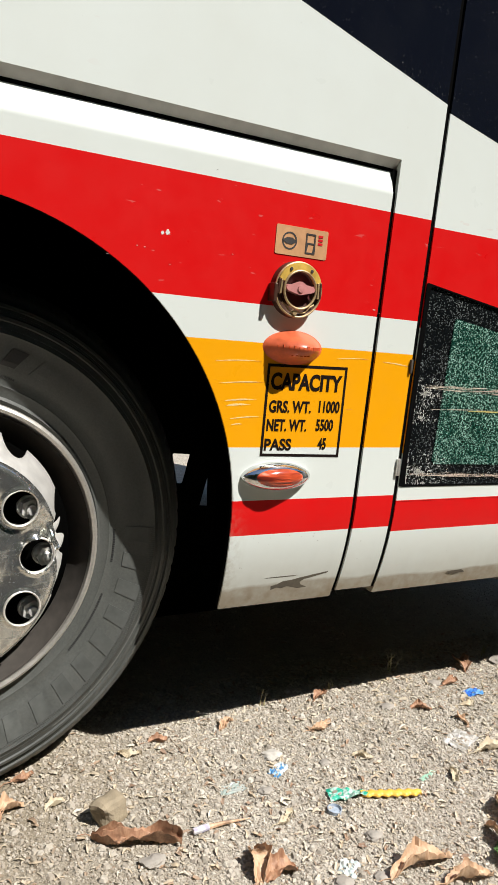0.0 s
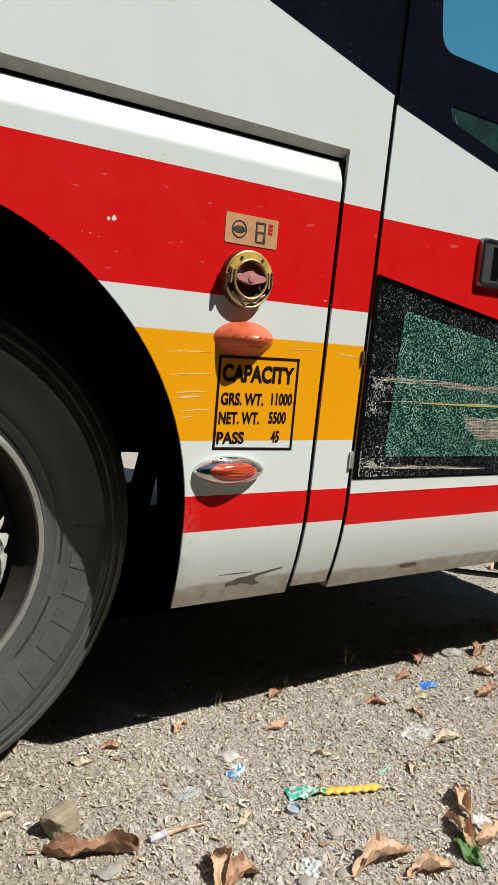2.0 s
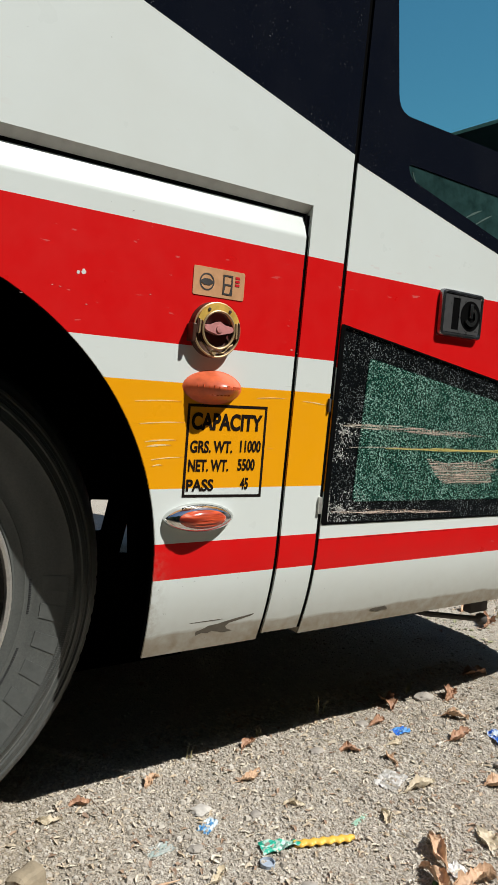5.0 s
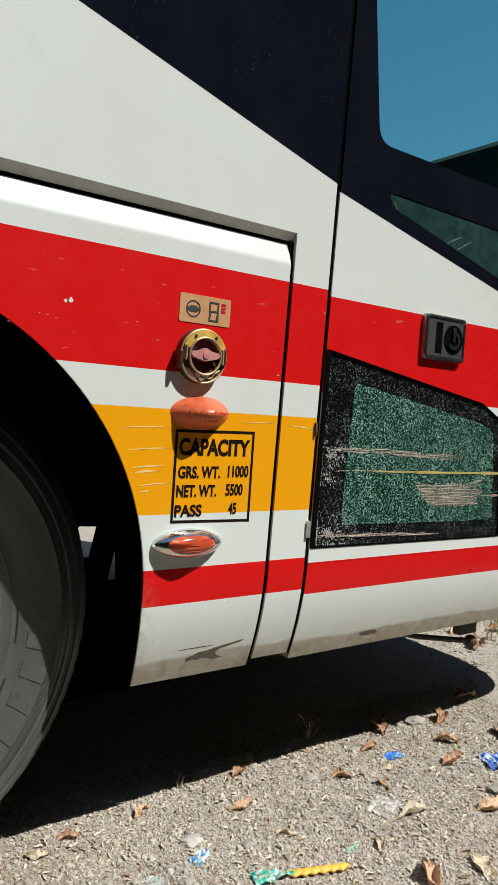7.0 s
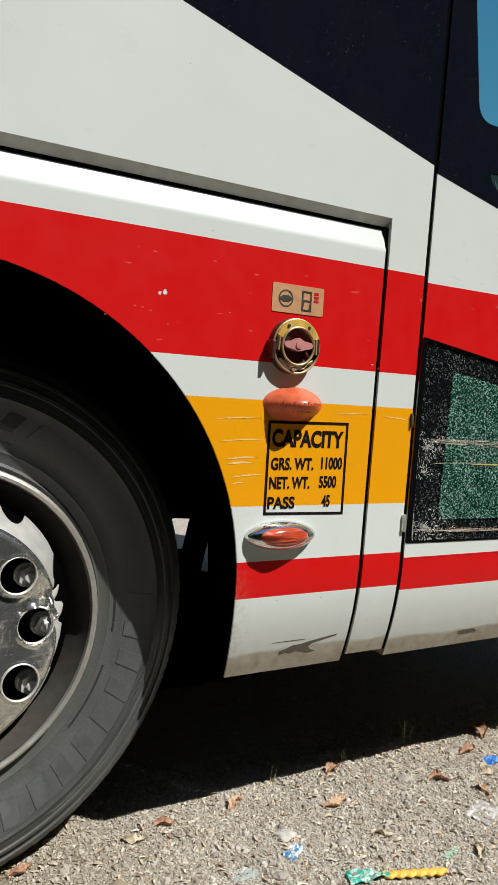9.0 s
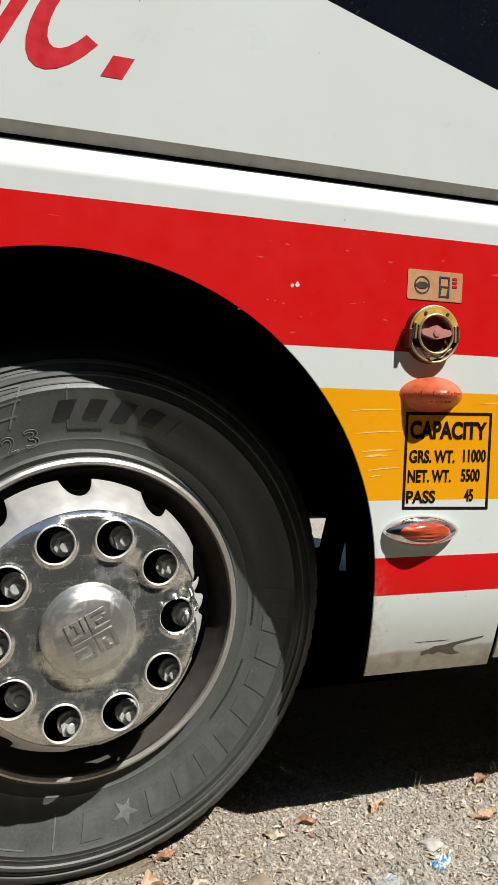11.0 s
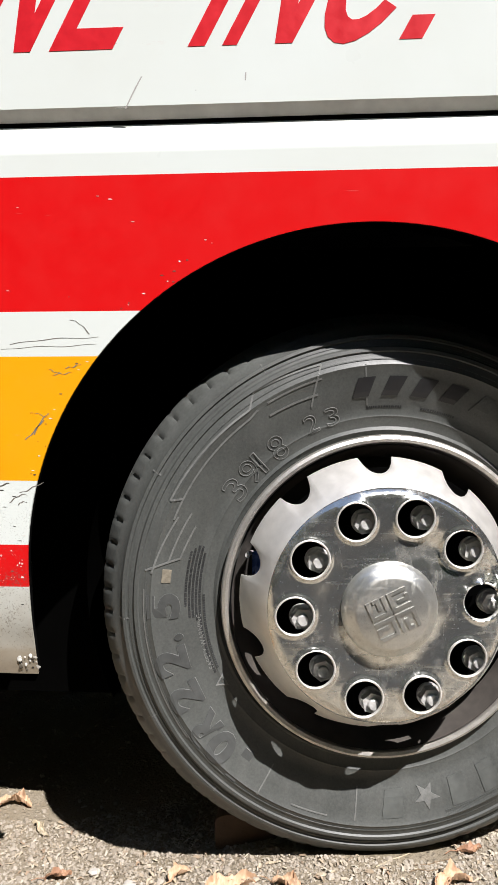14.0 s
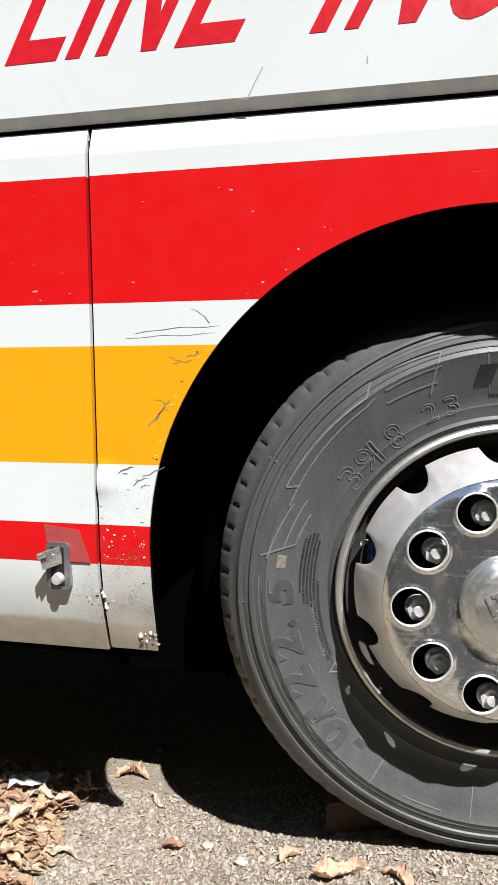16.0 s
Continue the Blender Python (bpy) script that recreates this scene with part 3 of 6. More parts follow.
def ragged(x0, z0, x1, z1, w, seed, n=14, wave=0.0):
    r = random.Random(seed)
    up, dn = [], []
    for i in range(n + 1):
        t = i / n
        ww = w * (math.sin(math.pi * min(1, t * 1.05 + 0.02)) ** 0.6 * (0.5 + 0.7 * r.random()) + 0.06)
        x, z = x0 + (x1 - x0) * t, z0 + (z1 - z0) * t + 0.0015 * math.sin(3 * t) + wave * (math.sin(4.5 * t + seed) + 0.5 * math.sin(13 * t + 2 * seed))
        up.append((x, z + ww / 2))
        dn.append((x + 0.002, z - ww / 2))
    return dn + up[::-1]


streak(ragged(0.960, 0.858, 1.30, 0.850, 0.014, 1, 22), RUB_THIN)
streak(ragged(1.12, 0.853, 1.47, 0.842, 0.016, 2, 22), RUB_PINK, -0.0005)
streak(ragged(0.985, 0.809, 1.30, 0.806, 0.005, 3, 20), RUB_THIN)
streak(ragged(1.10, 0.807, 1.86, 0.800, 0.007, 4, 26), SCRAPE_YELLOW, -0.0007)
streak([(1.250, 0.784), (1.33, 0.772), (1.40, 0.778), (1.46, 0.774), (1.535, 0.793), (1.50, 0.768), (1.535, 0.757), (1.505, 0.742), (1.515, 0.722), (1.45, 0.718), (1.37, 0.717), (1.315, 0.722), (1.285, 0.745)], RUB_PINK, name="rubbed_patch", label="broad pale rubbed patch on the glass")
for k, (a, b, z, ww) in enumerate(((1.30, 1.51, 0.738, 0.006), (1.32, 1.515, 0.726, 0.007))):
    streak(ragged(a, z, b, z + 0.003, ww, 10 + k), RUB_PINK, -0.0009)
streak(ragged(0.95, 0.662, 1.38, 0.646, 0.010, 21, 22), RUB_PINK)
streak(ragged(1.52, 0.742, 1.62, 0.742, 0.006, 22), RUB_PINK, -0.001)


def dust_burst(cx, cz, r, n, seed, parent, mat_, y=-0.0006):
    """Powdered glass round a point of impact, as short flecks."""
    rr = random.Random(seed)
    bm = bmesh.new()
    for _ in range(n):
        a, d = rr.random() * 6.283, r * rr.random() ** 1.5
        x, z, s, t = cx + d * math.cos(a), cz + d * 0.6 * math.sin(a), 0.0006 + 0.0017 * rr.random() ** 2, a + rr.gauss(0, 0.7)
        x, z = max(x, 0.9405), max(z, 0.6405)
        vs = [bm.verts.new((x + s * math.cos(t + q) * k, y, z + s * math.sin(t + q) * k)) for q, k in ((0, 1.6), (1.57, 0.35), (3.14, 1.6), (4.71, 0.35))]
        bm.faces.new(vs)
    deepen(bm, bm.faces[:], 0.0008)
    return part("glass_dust", bm, mat_, parent, "pale powdered glass flecks")


dust_burst(0.972, 0.665, 0.095, 420, 3, door, SCRAPE_WHITE)
dust_burst(0.966, 0.845, 0.060, 240, 4, door, SCRAPE_WHITE)
dust_burst(0.962, 0.790, 0.045, 120, 5, door, SCRAPE_WHITE)

# black glazed upper door, with its clear window and the small three-cornered one
bm = bmesh.new()
hyp = lambda x: 1.4225 - 0.2185 * (x - 0.941)
clear = rounded([(1.046, 1.556), (1.84, 1.556), (1.84, 2.95), (0.990, 2.95), (0.990, 1.95)], 0.040, 6)
corner = rounded([(1.088, 1.456), (1.80, 1.446), (1.80, 1.262), (1.103, 1.424)], 0.016, 5)
prism(bm, [(0.9290 + lean(1.42), hyp(0.9290 + lean(1.42))), (1.86, hyp(1.86)), (1.86, 3.46), (0.9290 + lean(3.46), 3.46)], -0.001, 0.006, [clear, corner])
part("door_glass_surround", bm, BLACK_GLASS, door, "dusty black glazed door surround")
bm = bmesh.new()
prism(bm, clear, 0.0015, 0.0035)
part("door_window", bm, CLEAR_GLASS, door, "clear door window with sky behind it").visible_shadow = False
bm = bmesh.new()
prism(bm, corner, 0.001, 0.0045)
part("corner_window", bm, TEAL_GLASS, door, "scratched green-tinted corner window")
for k, (a, b, c, d, ww) in enumerate(((1.105, 1.440, 1.125, 1.405, 0.012), (1.30, 1.375, 1.36, 1.405, 0.004), (1.33, 1.36, 1.40, 1.40, 0.003))):
    streak(ragged(a, b, c, d, ww, 40 + k, 6), plain("faint_smear", (0.055, 0.105, 0.09), 0.6), -0.0002, "smear")

# door handle
HANDLE_GREY = plain("grey_handle_plate", (0.12, 0.12, 0.12), 0.30, 0.5, grain=60)
HANDLE_RIM = plain("dark_chrome_rim", (0.30, 0.30, 0.31), 0.16, 0.95, grain=60)
HX, HZ, HW, HH = 1.314, 1.1425, 0.078, 0.0565
hbox = lambda k: rounded([(HX - HW + k, HZ - HH + k), (HX + HW - k, HZ - HH + k), (HX + HW - k, HZ + HH - k), (HX - HW + k, HZ + HH - k)], 0.013 - 0.6 * k, 5)
bm = bmesh.new()
rings = [[bm.verts.new((x, y, z)) for x, z in hbox(k)] for k, y in ((0.0, 0.002), (0.0, -0.008), (0.002, -0.0125), (0.006, -0.0145), (0.009, -0.0135), (0.011, -0.0095))]
for p, q in zip(rings, rings[1:]):
    for i in range(len(p)):
        bm.faces.new((p[i], p[(i + 1) % len(p)], q[(i + 1) % len(q)], q[i]))
bm.faces.new(rings[-1])
handle = part("door_handle", bm, HANDLE_RIM, bus, "dark chrome-rimmed recessed door handle", smooth=True)
bm = bmesh.new()
prism(bm, hbox(0.0115), -0.0115, -0.0092, [[(1.276, 1.104), (1.302, 1.104), (1.302, 1.181), (1.276, 1.181)]])
part("handle_plate", bm, HANDLE_GREY, handle, "dull grey handle plate")
bm = bmesh.new()
prism(bm, [(1.2765, 1.1045), (1.3015, 1.1045), (1.3015, 1.1805), (1.2765, 1.1805)], -0.0102, -0.0098)
part("handle_slot", bm, RUBBER_SEAL, handle, "black finger slot")
bm = revolve(bmesh.new(), [(0.0002, -0.0120), (0.034, -0.0120), (0.0365, -0.0124), (0.0375, -0.0112)], (1.344, 1.142), 36)
part("lock_recess", bm, RUBBER_SEAL, handle, "round black lock recess", smooth=True)
bm = bmesh.new()
ring_pts = [(1.343 + q * math.cos(a), 1.140 + q * math.sin(a)) for q, turn_ in ((0.0235, 1), (0.0145, -1)) for a in np.linspace(-2.6, 1.2, 22)[::turn_]]
prism(bm, ring_pts, -0.0165, -0.0118)
part("lock_ring", bm, HANDLE_RIM, handle, "open metal lock ring")
part("lock_lever", box(bmesh.new(), (1.337, -0.0175, 1.136), (1.348, -0.0120, 1.172), 0.002), HANDLE_RIM, handle, "grey turning lever", smooth=True)

# hinge tongue on the pillar
bm = bmesh.new()
box(bm, (0.9075, -0.007, 0.660), (0.9160, 0.001, 0.698), 0.002)
part("door_hinge", bm, ALU, bus, "small grey metal hinge tongue", smooth=True)
bm = bmesh.new()
box(bm, (0.911, -0.006, 0.885), (0.9172, 0.001, 0.915), 0.002)
part("door_hinge", bm, RUST_SHADE, bus, smooth=True)

# ---- front, far side, roof and inside ----
def plan(z_in=0.0):
    """The outline of the front from the door round to the far side."""
    q = 0.27 - z_in
    pts = [(1.862, z_in), (2.00, 0.002 + z_in)]
    pts += [(2.15 + q * math.sin(a), 0.28 - q * math.cos(a)) for a in np.linspace(0.0, 1.5, 9)]
    pts += [(2.43 - z_in, 0.6), (2.44 - z_in, 1.25), (2.43 - z_in, 1.9)]
    pts += [(2.15 + q * math.cos(a), 2.22 + q * math.sin(a)) for a in np.linspace(0.07, 1.57, 9)]
    return pts


bm = bmesh.new()
faces = grid(bm, [[(x, y + tuck(z) * (1 if y < 1.2 else -1), z) for x, y in plan()] for z in list(np.linspace(SILL - 0.004, 0.62, 8)) + [1.0, 1.5, 2.11]])
deepen(bm, faces, 0.012)
part("front_body", bm, PAINT, bus, "striped rounded front of the coach", smooth=True)
bm = bmesh.new()
grid(bm, [[(x, y, z) for x, y in plan(0.004)] for z in (2.11, 3.46)])
part("windscreen", bm, CLEAR_GLASS, bus, "clear wrap-round windscreen").visible_shadow = False
bm = bmesh.new()
box(bm, (-2.6, 0.0, 3.44), (2.40, 2.5, 3.62), 0.05)
part("roof", bm, PAINT_WHITE, bus, "white roof", smooth=True)
bm = bmesh.new()
# Unseen far side, brought below the sill to keep light from underneath.
box(bm, (-2.6, 2.46, 0.26), (2.15, 2.5, 3.46))
part("far_side_panel", bm, PAINT, bus)
bm = bmesh.new()
box(bm, (-2.65, 0.0, SILL), (-2.6, 2.5, 3.46))
part("bulkhead", bm, INTERIOR, bus)
# Unseen rear of the coach, added to keep sky light from beneath it.
part("rear_body", box(bmesh.new(), (-9.2, 0.0, 0.36), (-2.66, 2.5, 3.6), 0.08), PAINT, bus, "striped rear body of the coach")
bm = bmesh.new()
box(bm, (-2.6, 0.62, 0.72), (2.35, 2.45, 0.78))
box(bm, (0.96, 0.045, 0.46), (2.35, 0.60, 0.52))
box(bm, (-2.6, 0.045, 0.44), (-0.72, 0.60, 0.50))
part("chassis_floor", bm, DARK_STEEL, bus, "dark underside of the coach")
bm = bmesh.new()
box(bm, (-2.6, 0.04, 1.19), (2.28, 2.46, 1.25))
box(bm, (-2.6, 0.03, 1.25), (-0.1, 2.46, 1.28))
part("cabin_floor", bm, INTERIOR, bus)
bm = bmesh.new()
box(bm, (0.35, 0.03, 1.25), (0.42, 2.46, 3.44))
part("cabin_partition", bm, INTERIOR, bus)
bm = bmesh.new()
box(bm, (1.90, 0.35, 1.25), (2.32, 2.2, 1.73), 0.06)
box(bm, (2.29, 0.30, 1.25), (2.38, 2.2, 2.03))
part("dashboard", bm, INTERIOR, bus, "dark dashboard", smooth=True)

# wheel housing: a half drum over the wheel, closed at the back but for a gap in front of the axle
# Its near-black colour stands in for the shade under the arch.
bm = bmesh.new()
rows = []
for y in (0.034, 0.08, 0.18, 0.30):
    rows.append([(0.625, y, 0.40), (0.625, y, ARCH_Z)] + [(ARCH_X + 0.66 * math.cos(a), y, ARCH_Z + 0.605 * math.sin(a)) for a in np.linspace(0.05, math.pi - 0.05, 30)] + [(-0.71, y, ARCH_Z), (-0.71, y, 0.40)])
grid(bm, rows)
part("wheel_housing", bm, SHADE_LINER, bus, "wheel housing coloured near-black as shade", smooth=True)
# Unseen near-black wall added behind the wheel, with two gaps left.
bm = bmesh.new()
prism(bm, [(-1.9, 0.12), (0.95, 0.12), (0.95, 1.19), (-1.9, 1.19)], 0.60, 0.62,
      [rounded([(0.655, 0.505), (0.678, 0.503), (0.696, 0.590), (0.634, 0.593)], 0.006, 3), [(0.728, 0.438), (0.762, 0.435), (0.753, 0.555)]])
part("inner_housing_wall", bm, SHADE_LINER, bus)
# Added drum, not a known part: stops sunlight slipping past the tyre.
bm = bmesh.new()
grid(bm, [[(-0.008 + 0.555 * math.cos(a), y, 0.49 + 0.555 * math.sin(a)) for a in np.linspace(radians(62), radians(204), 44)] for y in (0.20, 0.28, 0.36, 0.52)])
part("tyre_sun_block", bm, SHADE_LINER, bus, "black added drum blocking sunlight beside the tyre", smooth=True)
bm = bmesh.new()
tube(bm, [(-0.006, 0.34, 0.49), (-0.006, 2.2, 0.49)], 0.075, 14)
part("axle", bm, DARK_STEEL, bus, smooth=True)
bm = bmesh.new()
tube(bm, [(1.40, 0.26, 0.325), (1.53, 0.18, 0.302), (1.655, 0.100, 0.297)], 0.008, 10)
bmesh.ops.create_icosphere(bm, subdivisions=2, radius=0.019, matrix=Matrix.Translation((1.665, 0.095, 0.297)))
box(bm, (1.62, 0.10, 0.315), (1.70, 0.13, 0.372), 0.006)
part("step_rod", bm, RUST_SHADE, bus, "rusty brown rod with a ball joint under the door", smooth=True)

# ---- the wheel ----
AX, AZ, AY = 0.0026, 0.4941, 0.132
STEER = Matrix.Translation((AX, AY, AZ)) @ Matrix.Rotation(radians(6.87), 4, "Z") @ Matrix.Translation((-AX, -AY, -AZ))
DY = 0.0393


def rad(r):
    """Radii of the drawn profile brought to the true rim and tyre."""
    return r * 1.026 if r < 0.2885 else 0.2960 + (r - 0.2885) * 0.943



TR = 0.515
tprof = [(0.255, 0.150), (0.262, 0.122), (0.276, 0.110), (0.290, 0.108), (0.296, 0.1025), (0.302, 0.107), (0.318, 0.104), (0.322, 0.1015), (0.326, 0.1025), (0.345, 0.096), (0.352, 0.093), (0.370, 0.086),
         (0.392, 0.080), (0.412, 0.0755), (0.418, 0.0725), (0.422, 0.0745), (0.440, 0.0750), (0.4425, 0.0715), (0.449, 0.0715), (0.452, 0.0770), (0.464, 0.0785), (0.4665, 0.0745), (0.472, 0.0750), (0.4755, 0.0820),
         (0.486, 0.0865), (0.492, 0.0885), (0.497, 0.093), (0.505, 0.100), (0.511, 0.110), (0.5135, 0.136), (0.514, 0.148), (0.5145, 0.150), (0.502, 0.1505), (0.502, 0.160), (TR, 0.1605), (TR, 0.190), (0.502, 0.191),
         (0.502, 0.202), (TR, 0.203), (TR, 0.245), (0.502, 0.246), (0.502, 0.258), (TR, 0.259), (0.514, 0.330), (0.500, 0.352), (0.45, 0.375), (0.38, 0.372), (0.30, 0.34), (0.26, 0.31)]
tprof = [(rad(r), y + DY + (0.25 * (r - 0.42) if 0.42 < r and y < 0.112 else 0.0)) for r, y in tprof]
SEG = 450


def tread(r, y, k):
    """Cuts the short notches into the shoulder ribs."""
    q = y - DY
    if k % 6 == 0 and 0.111 < q < 0.122 and r > rad(0.495):
        return r - 0.0060
    if k % 6 == 0 and 0.122 < q < 0.1505 and r > rad(0.503):
        return r - 0.002
    return r


bm = revolve(bmesh.new(), tprof, (AX, AZ), SEG, tread)
for v in bm.verts:
    if v.co.z < 0.0:
        v.co.y += v.co.z * (0.4 if v.co.y < 0.2 else -0.4)
        v.co.z *= 0.4
tyre = part("tyre", bm, TYRE, bus, "dusty black tyre", smooth=True)
tyre.matrix_local = STEER


def sidewall_y(r):
    for (r0, y0), (r1, y1) in zip(tprof[3:], tprof[4:]):
        if r0 <= r <= r1:
            return y0 + (y1 - y0) * (r - r0) / max(1e-9, r1 - r0)
    return 0.08 + DY


def on_tyre(bm, deg, r, flip=False):
    """Bends flat work, drawn in x and z round its own middle, on to the sidewall at an angle."""
    r = rad(r)
    for v in bm.verts:
        rr = r + (v.co.z if not flip else -v.co.z)
        a = radians(deg) - (v.co.x if not flip else -v.co.x) / r
        v.co = (AX + rr * math.cos(a), sidewall_y(rr) + v.co.y, AZ + rr * math.sin(a))
    return bm


# Letter relief painted in: darker faces, paler outlines as if catching light.
for ch, deg in zip("10R22.5", (227, 222, 215, 205.5, 195.5, 187.2, 181)):
    b = text_mesh(ch, 0.074, 0.0034, {"1": 0.021, ".": 0.013}.get(ch, 0.048), depth=0.0014)
    part("tyre_letter", on_tyre(moved(b, Matrix.Translation((-0.020, -0.0004, -0.026))), deg, 0.396), TYRE_SOLID, tyre)
    b = text_mesh(ch, 0.074, 0.0034, {"1": 0.021, ".": 0.013}.get(ch, 0.048), line=0.0007)
    part("tyre_letter", on_tyre(moved(b, Matrix.Translation((-0.020, -0.0010, -0.026))), deg, 0.396), TYRE_RAISED, tyre)
for ch, deg in zip("3918", (143.5, 136.5, 131, 125.5)):
    b = text_mesh(ch, 0.064, 0.0, 0.010 if ch == "1" else 0.030, line=0.0007)
    part("tyre_letter", on_tyre(moved(b, Matrix.Translation((-0.014, -0.0006, -0.020))), deg, 0.327), TYRE_RAISED, tyre)
for ch, deg in zip("23", (113.5, 107)):
    b = text_mesh(ch, 0.046, 0.0, 0.025, line=0.0008)
    part("tyre_letter", on_tyre(moved(b, Matrix.Translation((-0.011, -0.0006, -0.014))), deg, 0.335), TYRE_RAISED, tyre)
b = text_mesh("SAFETY WARNING", 0.0125, 0.0, 0.105, depth=0.0006)
part("tyre_letter", on_tyre(moved(b, Matrix.Translation((-0.052, -0.0002, -0.005))), 193, 0.332), TYRE_RAISED, tyre)


def raised_bar(deg, r0, r1, width, h=0.0020, mat_=None, lean=0.0):
    b = box(bmesh.new(), (-width / 2, -h, -(r1 - r0) / 2), (width / 2, 0.0006, (r1 - r0) / 2))
    bmesh.ops.subdivide_edges(b, edges=b.edges[:], cuts=3, use_grid_fill=True)
    for v in b.verts:
        v.co.x += lean * v.co.z
    return part("raised_mark", on_tyre(b, deg, (r0 + r1) / 2), mat_ or TYRE_RAISED, tyre)


# the maker's name becomes plain raised bars, with the rayed star shape at the end
for k, deg in enumerate((272.5, 291, 300, 308.5, 317, 326, 335, 344, 353, 2)):
    raised_bar(deg, 0.356, 0.403, 0.031 if k else 0.036, 0.0014, TYRE_MARK, lean=0.15)
for k, deg in enumerate((97, 89, 81, 73, 64)):
    raised_bar(deg, 0.362, 0.396, 0.030, 0.0015, BLACK_PLASTIC if deg > 70 else TYRE, lean=0.4)
star = [((0.024 if k % 2 == 0 else 0.010) * math.sin(k * math.pi / 5), (0.024 if k % 2 == 0 else 0.010) * math.cos(k * math.pi / 5)) for k in range(10)]
part("raised_mark", on_tyre(prism(bmesh.new(), star, -0.0012, 0.0004), 282, 0.374), TYRE_RAISED, tyre)
# long raised flashes between the lettering
for r0, a0, a1 in ((0.430, 176, 214), (0.407, 245, 255), (0.427, 245, 262), (0.432, 300, 352), (0.4275, 0, 360), (0.4575, 0, 360)):
    n = int(a1 - a0)
    b = bmesh.new()
    fs = grid(b, [[(AX + r * math.cos(radians(a)), sidewall_y(r) - 0.0013, AZ + r * math.sin(radians(a))) for a in np.linspace(a0, a1, n + 1)] for r in (rad(r0), rad(r0) + 0.0022)])
    deepen(b, fs, 0.002)
    part("raised_flash", b, TYRE if a1 - a0 > 300 else TYRE_RAISED, tyre)
# bent flashes sweeping up the sidewall, each a raised band through angles and radii
for turns in (((154, 0.424), (125.6, 0.419), (122.7, 0.441), (106.2, 0.436), (111.6, 0.367)), ((158, 0.404), (152.4, 0.404), (127, 0.405), (124, 0.41)), ((152.4, 0.404), (154, 0.424)), ((121.2, 0.411), (107, 0.411)), ((122.3, 0.389), (109, 0.385)), ((157, 0.398), (172, 0.42)), ((155, 0.378), (169, 0.392)), ((158, 0.361), (167.5, 0.372), (171.5, 0.432))):
    b = bmesh.new()
    path = []
    for (a0, r0), (a1, r1) in zip(turns, turns[1:]):
        n = max(2, int(abs(a1 - a0) + abs(r1 - r0) * 300))
        path += [(a0 + (a1 - a0) * i / n, r0 + (r1 - r0) * i / n) for i in range(n + 1)]
    flat = [Vector((rad(q) * math.cos(radians(a)), rad(q) * math.sin(radians(a)))) for a, q in path]
    rows = [[], []]
    for i, p in enumerate(flat):
        d = flat[min(i + 1, len(flat) - 1)] - flat[max(i - 1, 0)]
        side = Vector((-d.y, d.x)).normalized() * 0.0016
        for row, v in zip(rows, (p - side, p + side)):
            row.append((AX + v.x, sidewall_y(v.length) - 0.0016, AZ + v.y))
    deepen(b, grid(b, rows), 0.0024)
    part("raised_flash", b, TYRE_RAISED, tyre)
# ribbed raised panels on both sides of the size marking
for a0, a1, r0, r1, step in ((286, 364, 0.407, 0.428, 0.6), (96, 96.35, 0.345, 0.42, 1), (262, 262.35, 0.35, 0.41, 1), (236, 236.35, 0.36, 0.42, 1), (150, 150.3, 0.46, 0.478, 1), (183, 183.3, 0.46, 0.478, 1), (206, 206.3, 0.46, 0.478, 1), (228, 228.3, 0.46, 0.478, 1), (118, 118.3, 0.46, 0.478, 1)):
    b = bmesh.new()
    a = a0
    while a < a1 - 1e-6:
        e = min(a1, a + step * 0.55 if step < 1 else a + step)
        n = max(1, int(e - a))
        grid(b, [[(AX + rad(q) * math.cos(radians(t)), sidewall_y(rad(q)) - 0.0010, AZ + rad(q) * math.sin(radians(t))) for t in np.linspace(a, e, n + 1)] for q in np.linspace(r0, r1, 5)])
        a += step
    deepen(b, b.faces[:], 0.0016)
    tagged(part("raised_panel", b, TYRE if step < 1 else TYRE_RAISED, tyre), kind="stuff" if step < 1 else "")
# small triangle mark and fine print by the bead
part("raised_mark", on_tyre(prism(bmesh.new(), [(-0.013, -0.008), (0.013, -0.008), (0, 0.012)], -0.001, 0.0004, [[(-0.008, -0.0055), (0.008, -0.0055), (0, 0.007)]]), 207, 0.326), TYRE_RAISED, tyre)
for r0, a0, a1 in ((0.352, 165, 181), (0.3455, 164, 184), (0.339, 163, 185), (0.3325, 163, 186), (0.326, 165, 203), (0.318, 178, 202), (0.338, 86, 96), (0.338, 70, 80), (0.331, 318, 340), (0.331, 352, 364)):
    b = bmesh.new()
    a = a0
    r = random.Random(int(r0 * 1000 + a0))
    while a < a1:
        wd = r.uniform(0.35, 0.9)
        ra, rb = radians(a), radians(a + wd * 0.7)
        fs = grid(b, [[(AX + q * math.cos(t), sidewall_y(q) - 0.0008, AZ + q * math.sin(t)) for t in (ra, rb)] for q in (rad(r0), rad(r0) + 0.0040)])
        a += wd
    deepen(b, b.faces[:], 0.001)
    tagged(part("fine_print_bar", b, TYRE_DARK, tyre), kind="stuff")
b = box(bmesh.new(), (-0.012, -0.0012, -0.008), (0.012, 0.0004, 0.008), 0.0004)
part("worn_label", on_tyre(b, 172.5, 0.392), plain("torn_pale_label", (0.20, 0.175, 0.13), 0.7, grain=150, vary=0.5), tyre, "torn pale paper label")

